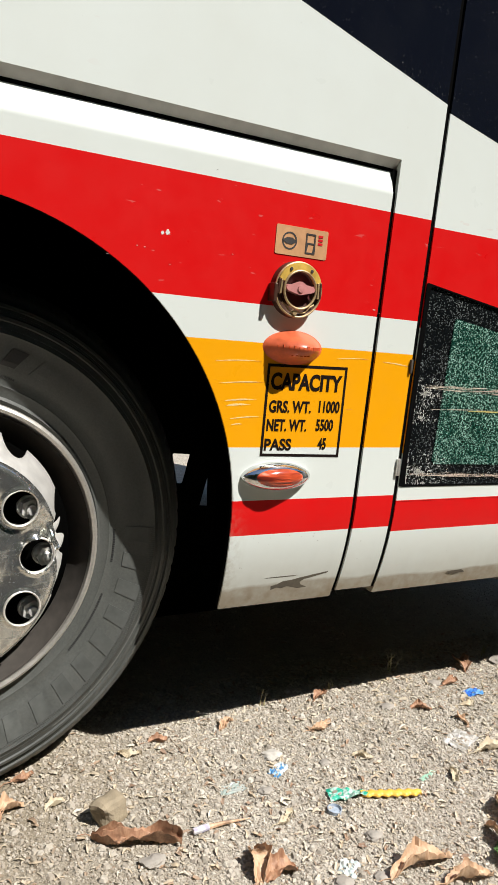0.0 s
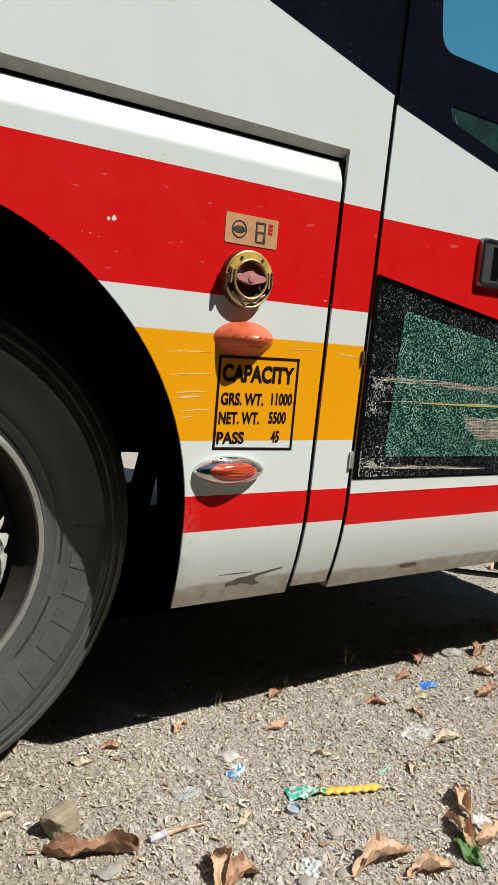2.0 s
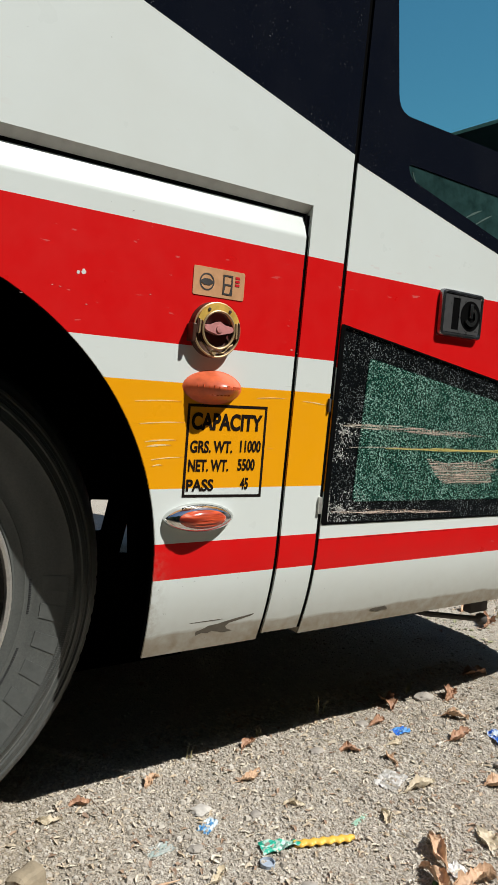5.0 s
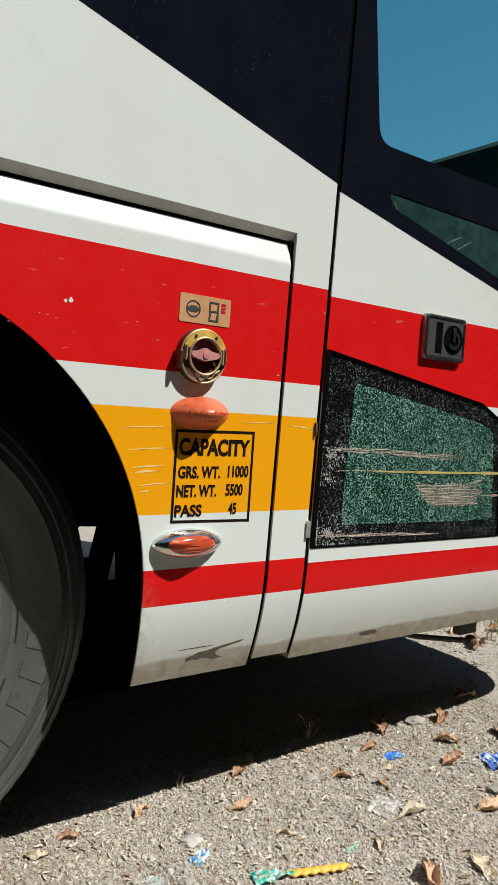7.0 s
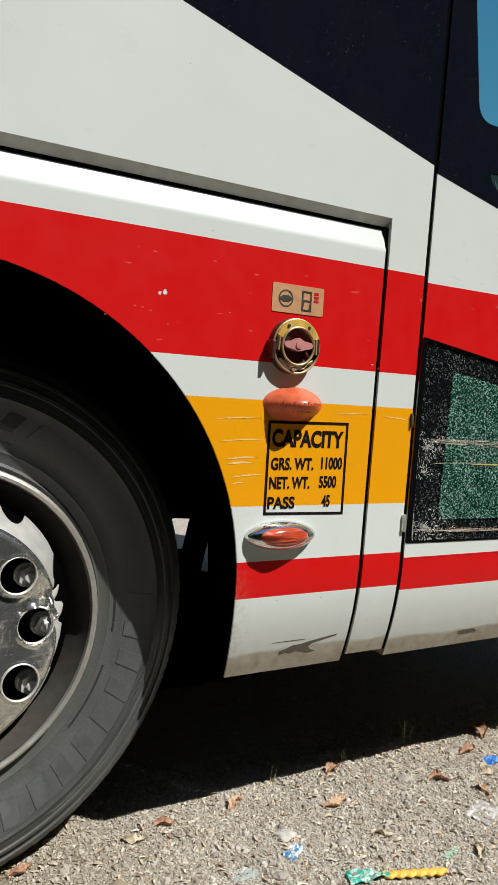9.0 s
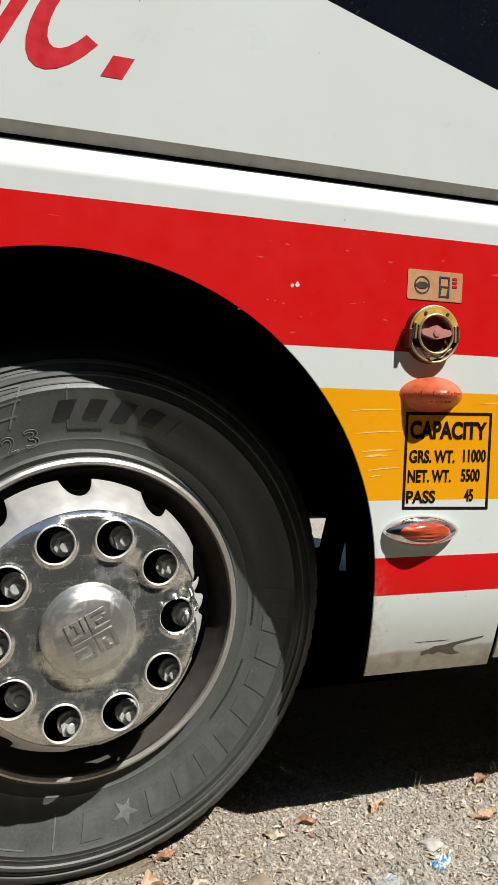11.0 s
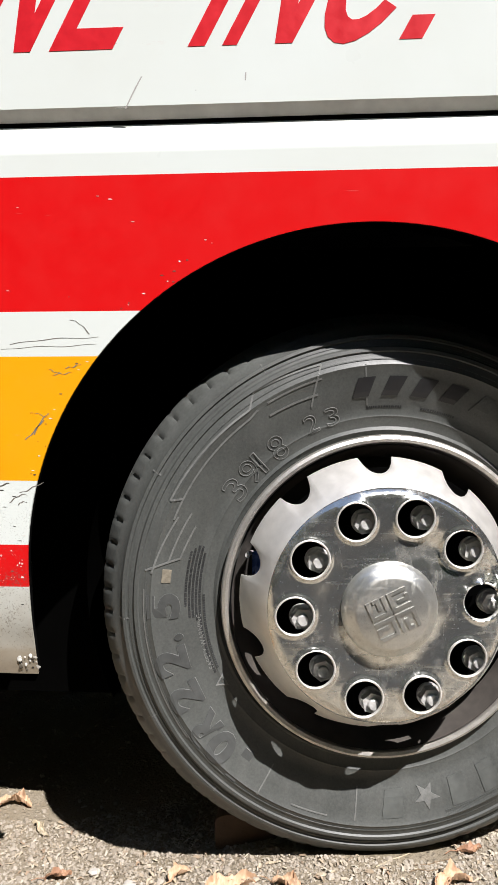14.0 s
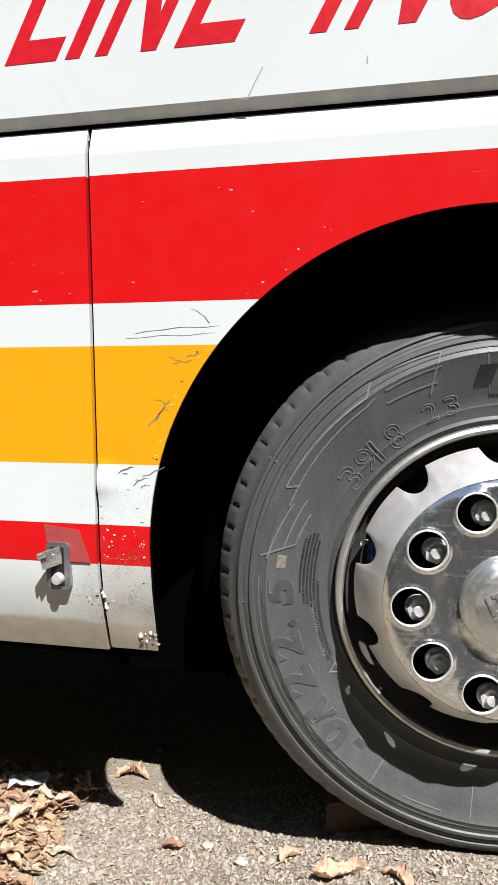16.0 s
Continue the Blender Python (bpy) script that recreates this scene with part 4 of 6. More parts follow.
# rim, lip and wheel disc
# Barrel kept darker than its steel, standing in for the cover's shade.
bm = revolve(bmesh.new(), [(0.2775, 0.122), (0.268, 0.150), (0.256, 0.172), (0.247, 0.22), (0.240, 0.285), (0.18, 0.292), (0.10, 0.29), (0.001, 0.29)], (AX, AZ), 96)
wheel = part("wheel", bm, RUST_SHADE, bus, "chrome-covered ten-stud wheel with a barrel darkened as shade", smooth=True)
wheel.matrix_local = STEER
bm = revolve(bmesh.new(), [(r * 1.026, y + DY - 0.004) for r, y in ((0.270, 0.112), (0.2725, 0.094), (0.276, 0.087), (0.2815, 0.085), (0.2865, 0.088), (0.2885, 0.095), (0.286, 0.103), (0.276, 0.112))], (AX, AZ), 120, close=True)
rim = part("rim_lip", bm, ALU, wheel, "dull metal rim lip", smooth=True)

# the chrome cover stands out from the wheel on its clips
COVER = Matrix.Translation((AX - 0.0252, -0.049, AZ + 0.0232)) @ Matrix.Diagonal((0.924, 1, 0.924, 1)) @ Matrix.Translation((-AX, 0, -AZ))
STUD_R, FACE_R, BASE = 0.1665, 0.211, 3.0
HOLE = 0.0345


def face_y(r, a):
    """The relief of the wheel cover: dished round the hub, rounded at the edge, dented on one side."""
    y = 0.052
    y += 0.004 * math.exp(-((r - 0.105) / 0.03) ** 2)
    if r > 0.197:
        y += 0.010 * ((r - 0.197) / 0.016) ** 2
    d = (a + math.pi) % (2 * math.pi) - math.pi
    dent = math.exp(-((d - 0.12) / 0.20) ** 2 - ((r - 0.205) / 0.045) ** 2)
    fold = abs(noise.noise((r * math.cos(a) * 34, r * math.sin(a) * 34, 2.0)))
    y += dent * (0.022 + 0.062 * (0.25 - fold))
    y += 0.006 * math.exp(-((d - 0.42) / 0.12) ** 2 - ((r - 0.195) / 0.02) ** 2)
    ring = 0.118 + 0.02 * math.cos(d - 0.2)
    dent2 = math.exp(-((d - 0.75) / 0.55) ** 2 - ((r - ring) / 0.024) ** 2)
    return y + 0.011 * dent2 + 0.0008 * noise.noise((r * math.cos(a) * 25, r * math.sin(a) * 25, 5.0)) + 0.0020 * noise.noise((r * math.cos(a) * 11, r * math.sin(a) * 11, 8.0))


def cover():
    bm = bmesh.new()
    NA, NR = 480, 56
    rows = []
    holes = [(STUD_R * math.cos(radians(BASE + 36 * k)), STUD_R * math.sin(radians(BASE + 36 * k))) for k in range(10)]
    for i in range(NR + 1):
        r = 0.068 + (0.2145 - 0.068) * i / NR
        row = []
        for k in range(NA + 1):
            a = 2 * math.pi * (k % NA) / NA
            x, z = r * math.cos(a), r * math.sin(a)
            y = face_y(r, a)
            for hx, hz in holes:
                d = math.hypot(x - hx, z - hz)
                if d < HOLE + 0.010:
                    y -= 0.0030 * max(0, 1 - abs(d - HOLE - 0.001) / 0.006)
                if HOLE - 0.0022 < d < HOLE + 0.0018:
                    x, z = hx + (x - hx) * HOLE / d, hz + (z - hz) * HOLE / d
            row.append((AX + x, y, AZ + z))
        rows.append(row)
    faces = grid(bm, rows)
    bmesh.ops.remove_doubles(bm, verts=bm.verts, dist=1e-6)
    dead = []
    for f in bm.faces:
        c = f.calc_center_median()
        if any(math.hypot(c.x - AX - hx, c.z - AZ - hz) < HOLE - 0.0008 for hx, hz in holes):
            dead.append(f)
    bmesh.ops.delete(bm, geom=dead, context="FACES")
    deepen(bm, bm.faces[:], 0.003)
    return bm


disc = part("wheel_cover", moved(cover(), COVER), CHROME, wheel, "dented chrome wheel cover with ten stud holes", smooth=True)


def skirt():
    """The sloping rim of the cover, scalloped where the hand holes are."""
    bm = bmesh.new()
    NA, NR = 360, 8
    rows = []
    for i in range(NR + 1):
        row = []
        for k in range(NA + 1):
            deg = k % NA
            a = radians(deg)
            s = ((deg - 20 + 18) % 36 - 18) / 6.6
            out = 0.2585 - (0.026 * math.sqrt(max(0, 1 - s * s)) if abs(s) < 1 else 0)
            d = (a + math.pi) % (2 * math.pi) - math.pi
            bend = math.exp(-((d - 0.10) / 0.22) ** 2)
            out -= (0.024 + 0.012 * math.sin(deg * 0.9)) * bend + 0.026 * math.exp(-((d + 0.42) / 0.20) ** 2)
            f = i / NR
            r = 0.2130 + (out - 0.2130) * f
            row.append((AX + r * math.cos(a), face_y(0.2130, a) + (r - 0.2130) * (1.15 + 0.5 * f), AZ + r * math.sin(a)))
        rows.append(row)
    grid(bm, rows)
    bmesh.ops.remove_doubles(bm, verts=bm.verts, dist=1e-6)
    deepen(bm, bm.faces[:], 0.003)
    return bm


part("cover_skirt", moved(skirt(), COVER), CHROME_SATIN, wheel, "bright scalloped chrome skirt", smooth=True)
bm = revolve(bmesh.new(), [(0.001, 0.0275), (0.060, 0.0275), (0.066, 0.0295), (0.069, 0.0335), (0.077, 0.037), (0.082, 0.042), (0.085, 0.049), (0.085, 0.065)], (AX, AZ), 72)
hub = part("hub_cap", moved(bm, COVER), HUB_METAL, wheel, "round chrome hub cap", smooth=True)
for k in range(4):
    q = Matrix.Rotation(radians(90 * k - 25), 4, "Y")
    b = bmesh.new()
    prism(b, [(0.0025, 0.0025), (0.037, 0.0025), (0.037, 0.0085), (0.0085, 0.0085), (0.0085, 0.031), (0.037, 0.031), (0.037, 0.037), (0.0025, 0.037)], -0.0022, 0.0008)
    prism(b, [(0.016, 0.014), (0.037, 0.014), (0.037, 0.0255), (0.031, 0.0255), (0.031, 0.020), (0.016, 0.020)], -0.0022, 0.0008)
    part("raised_emblem_quarter", moved(b, COVER @ Matrix.Translation((AX, 0.0275, AZ)) @ q), HUB_METAL, wheel)


def stud():
    """A hexagon nut with its washer and the round stud end, pointing to -y."""
    bm = bmesh.new()
    revolve(bm, [(0.0205, 0.010), (0.0205, 0.004), (0.019, 0.003), (0.0160, 0.003)], (0, 0), 24)
    hexa = circle(0, 0, 0.0188, 6)
    prism(bm, hexa, -0.013, 0.004)
    revolve(bm, [(0.0002, -0.0200), (0.0082, -0.0200), (0.0098, -0.0185), (0.0102, -0.012)], (0, 0), 20)
    return bm


first = None
for k in range(10):
    a = radians(BASE + 36 * k)
    m = Matrix.Translation((AX - 0.004 + 0.958 * STUD_R * math.cos(a), 0.034 + (0.010 if k in (0, 6) else 0), AZ + 0.011 + 0.958 * STUD_R * math.sin(a))) @ Matrix.Rotation(radians(37 * k), 4, "Y")
    if first is None:
        first = part("wheel_nut", stud(), NUT, wheel, "hexagon wheel nut on its stud")
        ob = first
    else:
        ob = first.copy()
        scene.collection.objects.link(ob)
    ob.matrix_local = m
rims = None
for k in range(10):
    a = radians(BASE + 36 * k)
    if rims is None:
        rims = part("hole_rim", revolve(bmesh.new(), [(HOLE - 0.0006 + 0.0022 * math.cos(q), 0.0030 * math.sin(q)) for q in np.linspace(0, 2 * math.pi, 9)[:-1]], (0, 0), 40, close=True), CHROME_SATIN, wheel, smooth=True)
        ob = rims
    else:
        ob = rims.copy()
        scene.collection.objects.link(ob)
    ob.matrix_local = COVER @ Matrix.Translation((AX + STUD_R * math.cos(a), face_y(STUD_R, a) - 0.001, AZ + STUD_R * math.sin(a)))
# Near-black disc stands in for the shade behind the stud holes.
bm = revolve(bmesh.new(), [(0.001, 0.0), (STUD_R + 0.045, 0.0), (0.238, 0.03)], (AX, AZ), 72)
part("wheel_disc", moved(bm, Matrix.Translation((0, 0.104, 0))), SHADE_LINER, wheel, smooth=True)
bm = bmesh.new()
tube(bm, [(-0.235, 0.17, 0.573), (-0.244, 0.125, 0.583), (-0.247, 0.098, 0.586)], [0.004, 0.004, 0.0045], 8)
part("tyre_valve", bm, NUT, wheel, "metal tyre valve", smooth=True)
bm = bmesh.new()
grid(bm, [[(-0.238 + 0.026 * u, 0.112 + 0.010 * noise.noise((u * 2.2, w_ * 2.2, 5.0)), 0.548 + 0.040 * w_ + 0.006 * u) for u in np.linspace(0, 1, 7)] for w_ in np.linspace(0, 1, 7)])
deepen(bm, bm.faces[:], 0.001)
part("valve_tag", bm, plain("blue_plastic", (0.02, 0.06, 0.22), 0.5), wheel, "crumpled blue plastic tag")

# ---- filler cap, plate, lamps and notice on the arch panel ----
FX, FZ = 0.603, 1.030
CAP_BROWN = plain("dark_brown_cap_metal", (0.075, 0.035, 0.022), 0.4, 0.3, grain=80, vary=0.4)
CAP_GOLD = plain("worn_brass_ring", (0.50, 0.36, 0.19), 0.38, 0.5, grain=90, vary=0.4)
bm = revolve(bmesh.new(), [(0.030, -0.006), (0.036, -0.012), (0.047, -0.013), (0.0505, -0.016), (0.0528, -0.012), (0.0535, 0.001)], (FX, FZ), 56)
cap = part("filler_cap", bm, CAP_BROWN, bus, "worn brown and yellow metal filler cap", smooth=True)
ring_of = lambda rr, y, t: revolve(bmesh.new(), [(rr + t * math.cos(q), y + t * math.sin(q)) for q in np.linspace(0, 2 * math.pi, 9)[:-1]], (FX, FZ), 56, close=True)
part("outer_ring", ring_of(0.0508, -0.0165, 0.0022), CAP_GOLD, cap, "worn brass outer ring", smooth=True)
part("inner_ring", ring_of(0.0352, -0.0225, 0.0024), CAP_GOLD, cap, "worn brass inner ring", smooth=True)
bm = bmesh.new()
arc = [radians(a) for a in range(22, 159, 8)]
prism(bm, [(FX + 0.0365 * math.cos(a), FZ + 0.0365 * math.sin(a)) for a in arc] + [(FX + 0.0500 * math.cos(a), FZ + 0.0500 * math.sin(a)) for a in arc[::-1]], -0.0215, -0.012)
part("yellow_plate", bm, CAP_YELLOW, cap, "worn yellow top plate")
bm = revolve(bmesh.new(), [(0.0002, -0.008), (0.030, -0.008), (0.0345, -0.010), (0.0348, 0.001)], (FX, FZ), 40)
part("cap_core", bm, CAP_RED, cap, "dark red cap core", smooth=True)
bm = bmesh.new()
bar_pts = rounded([(-0.033, 0.0), (-0.028, 0.006), (-0.012, 0.008), (0, 0.014), (0.012, 0.008), (0.028, 0.006), (0.033, 0), (0.028, -0.005), (0.0, -0.012), (-0.028, -0.005)], 0.002, 2)
prism(bm, [(FX + x, FZ + 0.002 + z) for x, z in bar_pts], -0.025, -0.010)
revolve(bm, [(0.0002, -0.0275), (0.007, -0.027), (0.0075, -0.024)], (FX, FZ + 0.002), 18)
part("cap_lever", bm, CAP_PINK, cap, "faded pink turning lever", smooth=True)
for a in (58, 122):
    bm = revolve(bmesh.new(), [(0.0002, -0.0235), (0.0028, -0.0235), (0.0034, -0.0215)], (FX + 0.0432 * math.cos(radians(a)), FZ + 0.0432 * math.sin(radians(a))), 12)
    part("cap_screw", bm, DECAL_DARK, cap)
for a, ln in ((176, 0.013), (2, 0.015)):
    for off, mt in ((0.0415, CAP_GOLD), (0.0465, CAP_BROWN)):
        b = box(bmesh.new(), (-ln, -0.0225, -0.002), (ln, -0.014, 0.002), 0.0008)
        part("cap_clip", moved(b, Matrix.Translation((FX + off * math.cos(radians(a)), 0, FZ + off * math.sin(radians(a)))) @ Matrix.Rotation(radians(90 - a), 4, "Y")), mt, cap)
part("cap_catch", box(bmesh.new(), (FX - 0.057, -0.024, FZ - 0.026), (FX - 0.049, 0.0, FZ + 0.008), 0.002), CAP_BROWN, cap)
bm = bmesh.new()
tube(bm, [(FX + (0.0425 + 0.002 * math.sin(9 * a)) * math.cos(a), -0.0185, FZ + (0.0425 + 0.002 * math.sin(9 * a)) * math.sin(a)) for a in np.linspace(-2.5, -0.6, 26)], 0.0017, 6)
part("cap_spring", bm, CAP_GOLD, cap, smooth=True)
bm = revolve(bmesh.new(), [(0.0002, -0.021), (0.0045, -0.021), (0.006, -0.014)], (FX - 0.006, FZ - 0.0435), 14)
part("cap_lug", bm, CAP_GOLD, cap, smooth=True)

PX0, PX1, PZ0, PZ1 = 0.552, 0.668, 1.093, 1.147
bm = bmesh.new()
prism(bm, rounded([(PX0, PZ0), (PX1, PZ0), (PX1, PZ1), (PX0, PZ1)], 0.004, 3), -0.0012, 0.0)
plate = part("fuel_plate", bm, BEIGE, bus, "small tan plate with two dark symbols")
ic = (0.582, 1.1195)
bm = revolve(bmesh.new(), [(0.0135, -0.0016), (0.0165, -0.0016), (0.0165, -0.0008), (0.0135, -0.0008)], ic, 28, close=True)
part("cap_symbol_ring", bm, DECAL_DARK, plate)
bm = bmesh.new()
prism(bm, [(ic[0] - 0.0165, ic[1]), (ic[0] - 0.006, ic[1] + 0.006), (ic[0] + 0.006, ic[1] + 0.006), (ic[0] + 0.0165, ic[1]), (ic[0] + 0.006, ic[1] - 0.006), (ic[0] - 0.006, ic[1] - 0.006)], -0.0016, -0.002)
part("cap_symbol_lever", bm, DECAL_DARK, plate)
bm = bmesh.new()
o, i1, i2 = [(0.618, 1.100), (0.640, 1.100), (0.640, 1.138), (0.618, 1.138)], [(0.621, 1.121), (0.637, 1.121), (0.637, 1.135), (0.621, 1.135)], [(0.621, 1.103), (0.634, 1.103), (0.637, 1.118), (0.624, 1.118)]
prism(bm, o, -0.0016, -0.002, [i1, i2])
part("pump_symbol", bm, DECAL_DARK, plate)
for zz in (1.119, 1.126, 1.133):
    part("red_print_bar", box(bmesh.new(), (0.646, -0.0016, zz), (0.656, -0.002, zz + 0.0045)), LETTER, plate)


def dome(cx, cz, rx, rz, h, y0=0.0, n=48, m=10, flat=0.5, eye=1.0):
    """An oval domed lens, with its ends drawn to points where eye is above one."""
    bm = bmesh.new()
    rows = []
    for i in range(m + 1):
        f = i / m
        s, y = math.sin(f * math.pi / 2), y0 - h * math.cos(f * math.pi / 2) ** flat
        rows.append([(cx + rx * s * math.cos(a), y, cz + rz * s * math.copysign(abs(math.sin(a)) ** eye, math.sin(a))) for a in [2 * math.pi * (k % n) / n for k in range(n + 1)]])
    grid(bm, rows)
    bmesh.ops.remove_doubles(bm, verts=bm.verts, dist=1e-6)
    return bm


lamp = part("side_reflector", dome(0.613, 0.920, 0.068, 0.0335, 0.054, flat=2.8, eye=1.1), ORANGE_DUSTY, bus, "dusty orange oval side lamp", smooth=True)
bm = bmesh.new()
r = random.Random(8)
for row, zc, x0, count in ((0, 0.921, 0.566, 12), (1, 0.908, 0.590, 5)):
    for k in range(count):
        x = x0 + k * 0.0078
        f = min(0.97, math.hypot((x - 0.613) / 0.069, (zc - 0.920) / 0.032))
        y = -0.054 * (1 - f * f) ** 1.4
        box(bm, (x, y - 0.0003, zc - 0.002), (x + 0.0045, y + 0.006, zc + r.uniform(0.002, 0.005)))
part("moulded_print_bars", bm, ORANGE, lamp)
lens2 = part("marker_bezel", dome(0.602, 0.665, 0.079, 0.0290, 0.034, flat=0.9, eye=1.1), CHROME_CLEAN, bus, "chrome bezel of the oval marker lamp", smooth=True)
part("marker_lens", dome(0.599, 0.666, 0.057, 0.0205, 0.0385, flat=0.42, eye=1.05), LENS, lens2, "orange marker lens", smooth=True)
for k in range(4):
    bm = bmesh.new()
    zz = 0.655 + k * 0.006
    tube(bm, [(0.599 + x, -0.0390 + 7.0 * x * x + 30 * (zz - 0.664) ** 2, zz) for x in np.linspace(-0.036, 0.036, 9)], 0.0014, 5)
    part("lens_rib", bm, LENS, lens2, smooth=True)

def islands(bm):
    """The separate characters of a line of words."""
    bmesh.ops.remove_doubles(bm, verts=bm.verts, dist=1e-5)
    left, out = set(bm.verts), []
    while left:
        todo, seen = [next(iter(left))], set()
        while todo:
            v = todo.pop()
            if v not in seen:
                seen.add(v)
                todo += [e.other_vert(v) for e in v.link_edges]
        left -= seen
        order = sorted(seen, key=lambda v: v.index)
        new_bm = bmesh.new()
        match = {v: new_bm.verts.new(v.co) for v in order}
        for f in bm.faces:
            if f.verts[0] in seen:
                new_bm.faces.new([match[v] for v in f.verts])
        out.append(new_bm)
    bm.free()
    return sorted(out, key=lambda m: min(v.co.x for v in m.verts))


# the notice in its black frame
CX0, CX1, CZ0, CZ1 = 0.561, 0.7495, 0.702, 0.887
bm = bmesh.new()
fr = 0.0055
prism(bm, [(CX0, CZ0 + 0.003), (CX1, CZ0), (CX1, CZ1 + 0.002), (CX0, CZ1)], -0.0006, 0.0, [[(CX0 + fr, CZ0 + 0.003 + fr), (CX1 - fr, CZ0 + fr), (CX1 - fr, CZ1 + 0.002 - fr), (CX0 + fr, CZ1 - fr)]])
notice = part("capacity_notice", bm, BLACK_VINYL, bus, "black framed capacity notice lettered on the panel")
for words, x, z, size, wd, bold in (("CAPACITY", 0.571, 0.839, 0.044, 0.168, 0.0009), ("GRS. WT. ", 0.572, 0.7935, 0.032, 0.098, 0.0005), ("11000", 0.6885, 0.7955, 0.032, 0.051, 0.0005),
                                ("NET. WT. ", 0.5705, 0.7565, 0.032, 0.093, 0.0005), ("5500", 0.686, 0.758, 0.032, 0.042, 0.0005), ("PASS", 0.569, 0.7175, 0.032, 0.062, 0.0005), ("45", 0.695, 0.7195, 0.032, 0.020, 0.0005)):
    b = text_mesh(words, size, bold * 1.9, wd, depth=0.0002)
    for piece in islands(moved(b, Matrix.Translation((x, -0.0006, z)))):
        part("letter", piece, BLACK_VINYL, notice)

# chips, scuffs and scrapes in the paint
def blot(cx, cz, rx, rz, seed, mat_, parent, name="paint_chip", n=18, y=None):
    r = random.Random(seed)
    pts = [(cx + rx * math.cos(a) * r.uniform(0.55, 1.1), cz + rz * math.sin(a) * r.uniform(0.55, 1.1)) for a in np.linspace(0, 2 * math.pi, n, endpoint=False)]
    bm = bmesh.new()
    prism(bm, pts, -0.0003, 0.0)
    for v in bm.verts:
        v.co.y += tuck(v.co.z) if y is None else y
    return part(name, bm, mat_, parent)


CHIP_PINK = plain("pale_chipped_paint", (0.62, 0.36, 0.33), 0.7, grain=90, vary=0.3)
bm = bmesh.new()
prism(bm, [(0.632, 0.421), (0.648, 0.4255), (0.66, 0.431), (0.682, 0.4325), (0.70, 0.436), (0.735, 0.441), (0.772, 0.4455), (0.768, 0.4415), (0.742, 0.4365), (0.73, 0.434), (0.712, 0.431), (0.703, 0.4245), (0.708, 0.418), (0.724, 0.411), (0.70, 0.4095), (0.688, 0.4135), (0.672, 0.4175), (0.66, 0.4135), (0.648, 0.4165), (0.634, 0.412)], -0.0003, 0.0)
for v in bm.verts:
    v.co.y += tuck(v.co.z)
part("paint_chip", bm, BARE, arch, "bare patch where the paint has flaked off")
blot(0.655, 0.4425, 0.050, 0.0012, 3, BARE, arch)
blot(1.165, 0.407, 0.034, 0.007, 4, BARE, door)
blot(0.327, 1.099, 0.0035, 0.004, 5, SCRAPE_WHITE, arch)
blot(0.337, 1.101, 0.0045, 0.0055, 6, SCRAPE_WHITE, arch)
for k, (x, z, w_) in enumerate(((0.283, 1.072, 0.004), (0.297, 1.071, 0.004), (0.232, 1.052, 0.005), (0.345, 1.047, 0.004), (0.80, 1.010, 0.008), (0.815, 1.004, 0.004), (0.465, 1.08, 0.004), (-0.45, 1.17, 0.008), (-0.47, 1.175, 0.004),
                            (-0.415, 1.135, 0.006), (-0.30, 1.105, 0.005), (-0.29, 1.10, 0.003), (-0.60, 1.16, 0.004), (-0.80, 1.02, 0.012), (-0.735, 1.015, 0.005), (-0.79, 1.005, 0.006), (-0.62, 1.03, 0.006))):
    blot(x, z, w_ * 0.55, w_ * 0.16, 50 + k, CHIP_PINK, arch if x > -0.69 else hatch, "paint_chip", 9)
YELLOW_SCRAPE = plain("pale_yellow_scrape", (0.80, 0.56, 0.24), 0.6, grain=90, vary=0.25)
for k, (x0, z0, x1, z1, w_) in enumerate(((0.460, 0.845, 0.555, 0.850, 0.0018), (0.474, 0.812, 0.542, 0.816, 0.003), (0.478, 0.803, 0.530, 0.806, 0.0035), (0.488, 0.778, 0.555, 0.783, 0.0022), (0.448, 0.886, 0.545, 0.890, 0.0018), (0.492, 0.766, 0.515, 0.768, 0.002), (0.84, 0.905, 0.914, 0.898, 0.0025), (0.72, 0.905, 0.80, 0.908, 0.0016))):
    streak(ragged(x0, z0, x1, z1, w_, 80 + k), YELLOW_SCRAPE, -0.0004, "scrape", arch if x0 < 0.81 else pillar)
DARK_SCUFF = plain("dark_scuff", (0.17, 0.155, 0.135), 0.7)
for k, (x0, z0, x1, z1, w_) in enumerate(((-0.585, 0.800, -0.560, 0.835, 0.00061), (-0.590, 0.832, -0.562, 0.828, 0.00066), (-0.552, 0.893, -0.520, 0.900, 0.00066), (-0.560, 0.905, -0.535, 0.896, 0.00055), (-0.612, 0.703, -0.572, 0.717, 0.00088), (-0.600, 0.690, -0.615, 0.681, 0.00121), (-0.52, 0.985, -0.49, 0.962, 0.00055), (-0.62, 0.944, -0.475, 0.957, 0.0008), (-0.635, 0.935, -0.48, 0.945, 0.0006), (-0.53, 0.905, -0.505, 0.912, 0.0008), (-0.60, 0.79, -0.568, 0.82, 0.0007), (-0.665, 0.705, -0.63, 0.717, 0.0006), (-0.63, 0.688, -0.60, 0.70, 0.0008))):
    streak(ragged(x0, z0, x1, z1, w_, 100 + k, 20, 0.0018), DARK_SCUFF, -0.0004, "scrape", arch)
DARK_CRACK = plain("dark_crack", (0.05, 0.045, 0.04), 0.8)
r = random.Random(77)
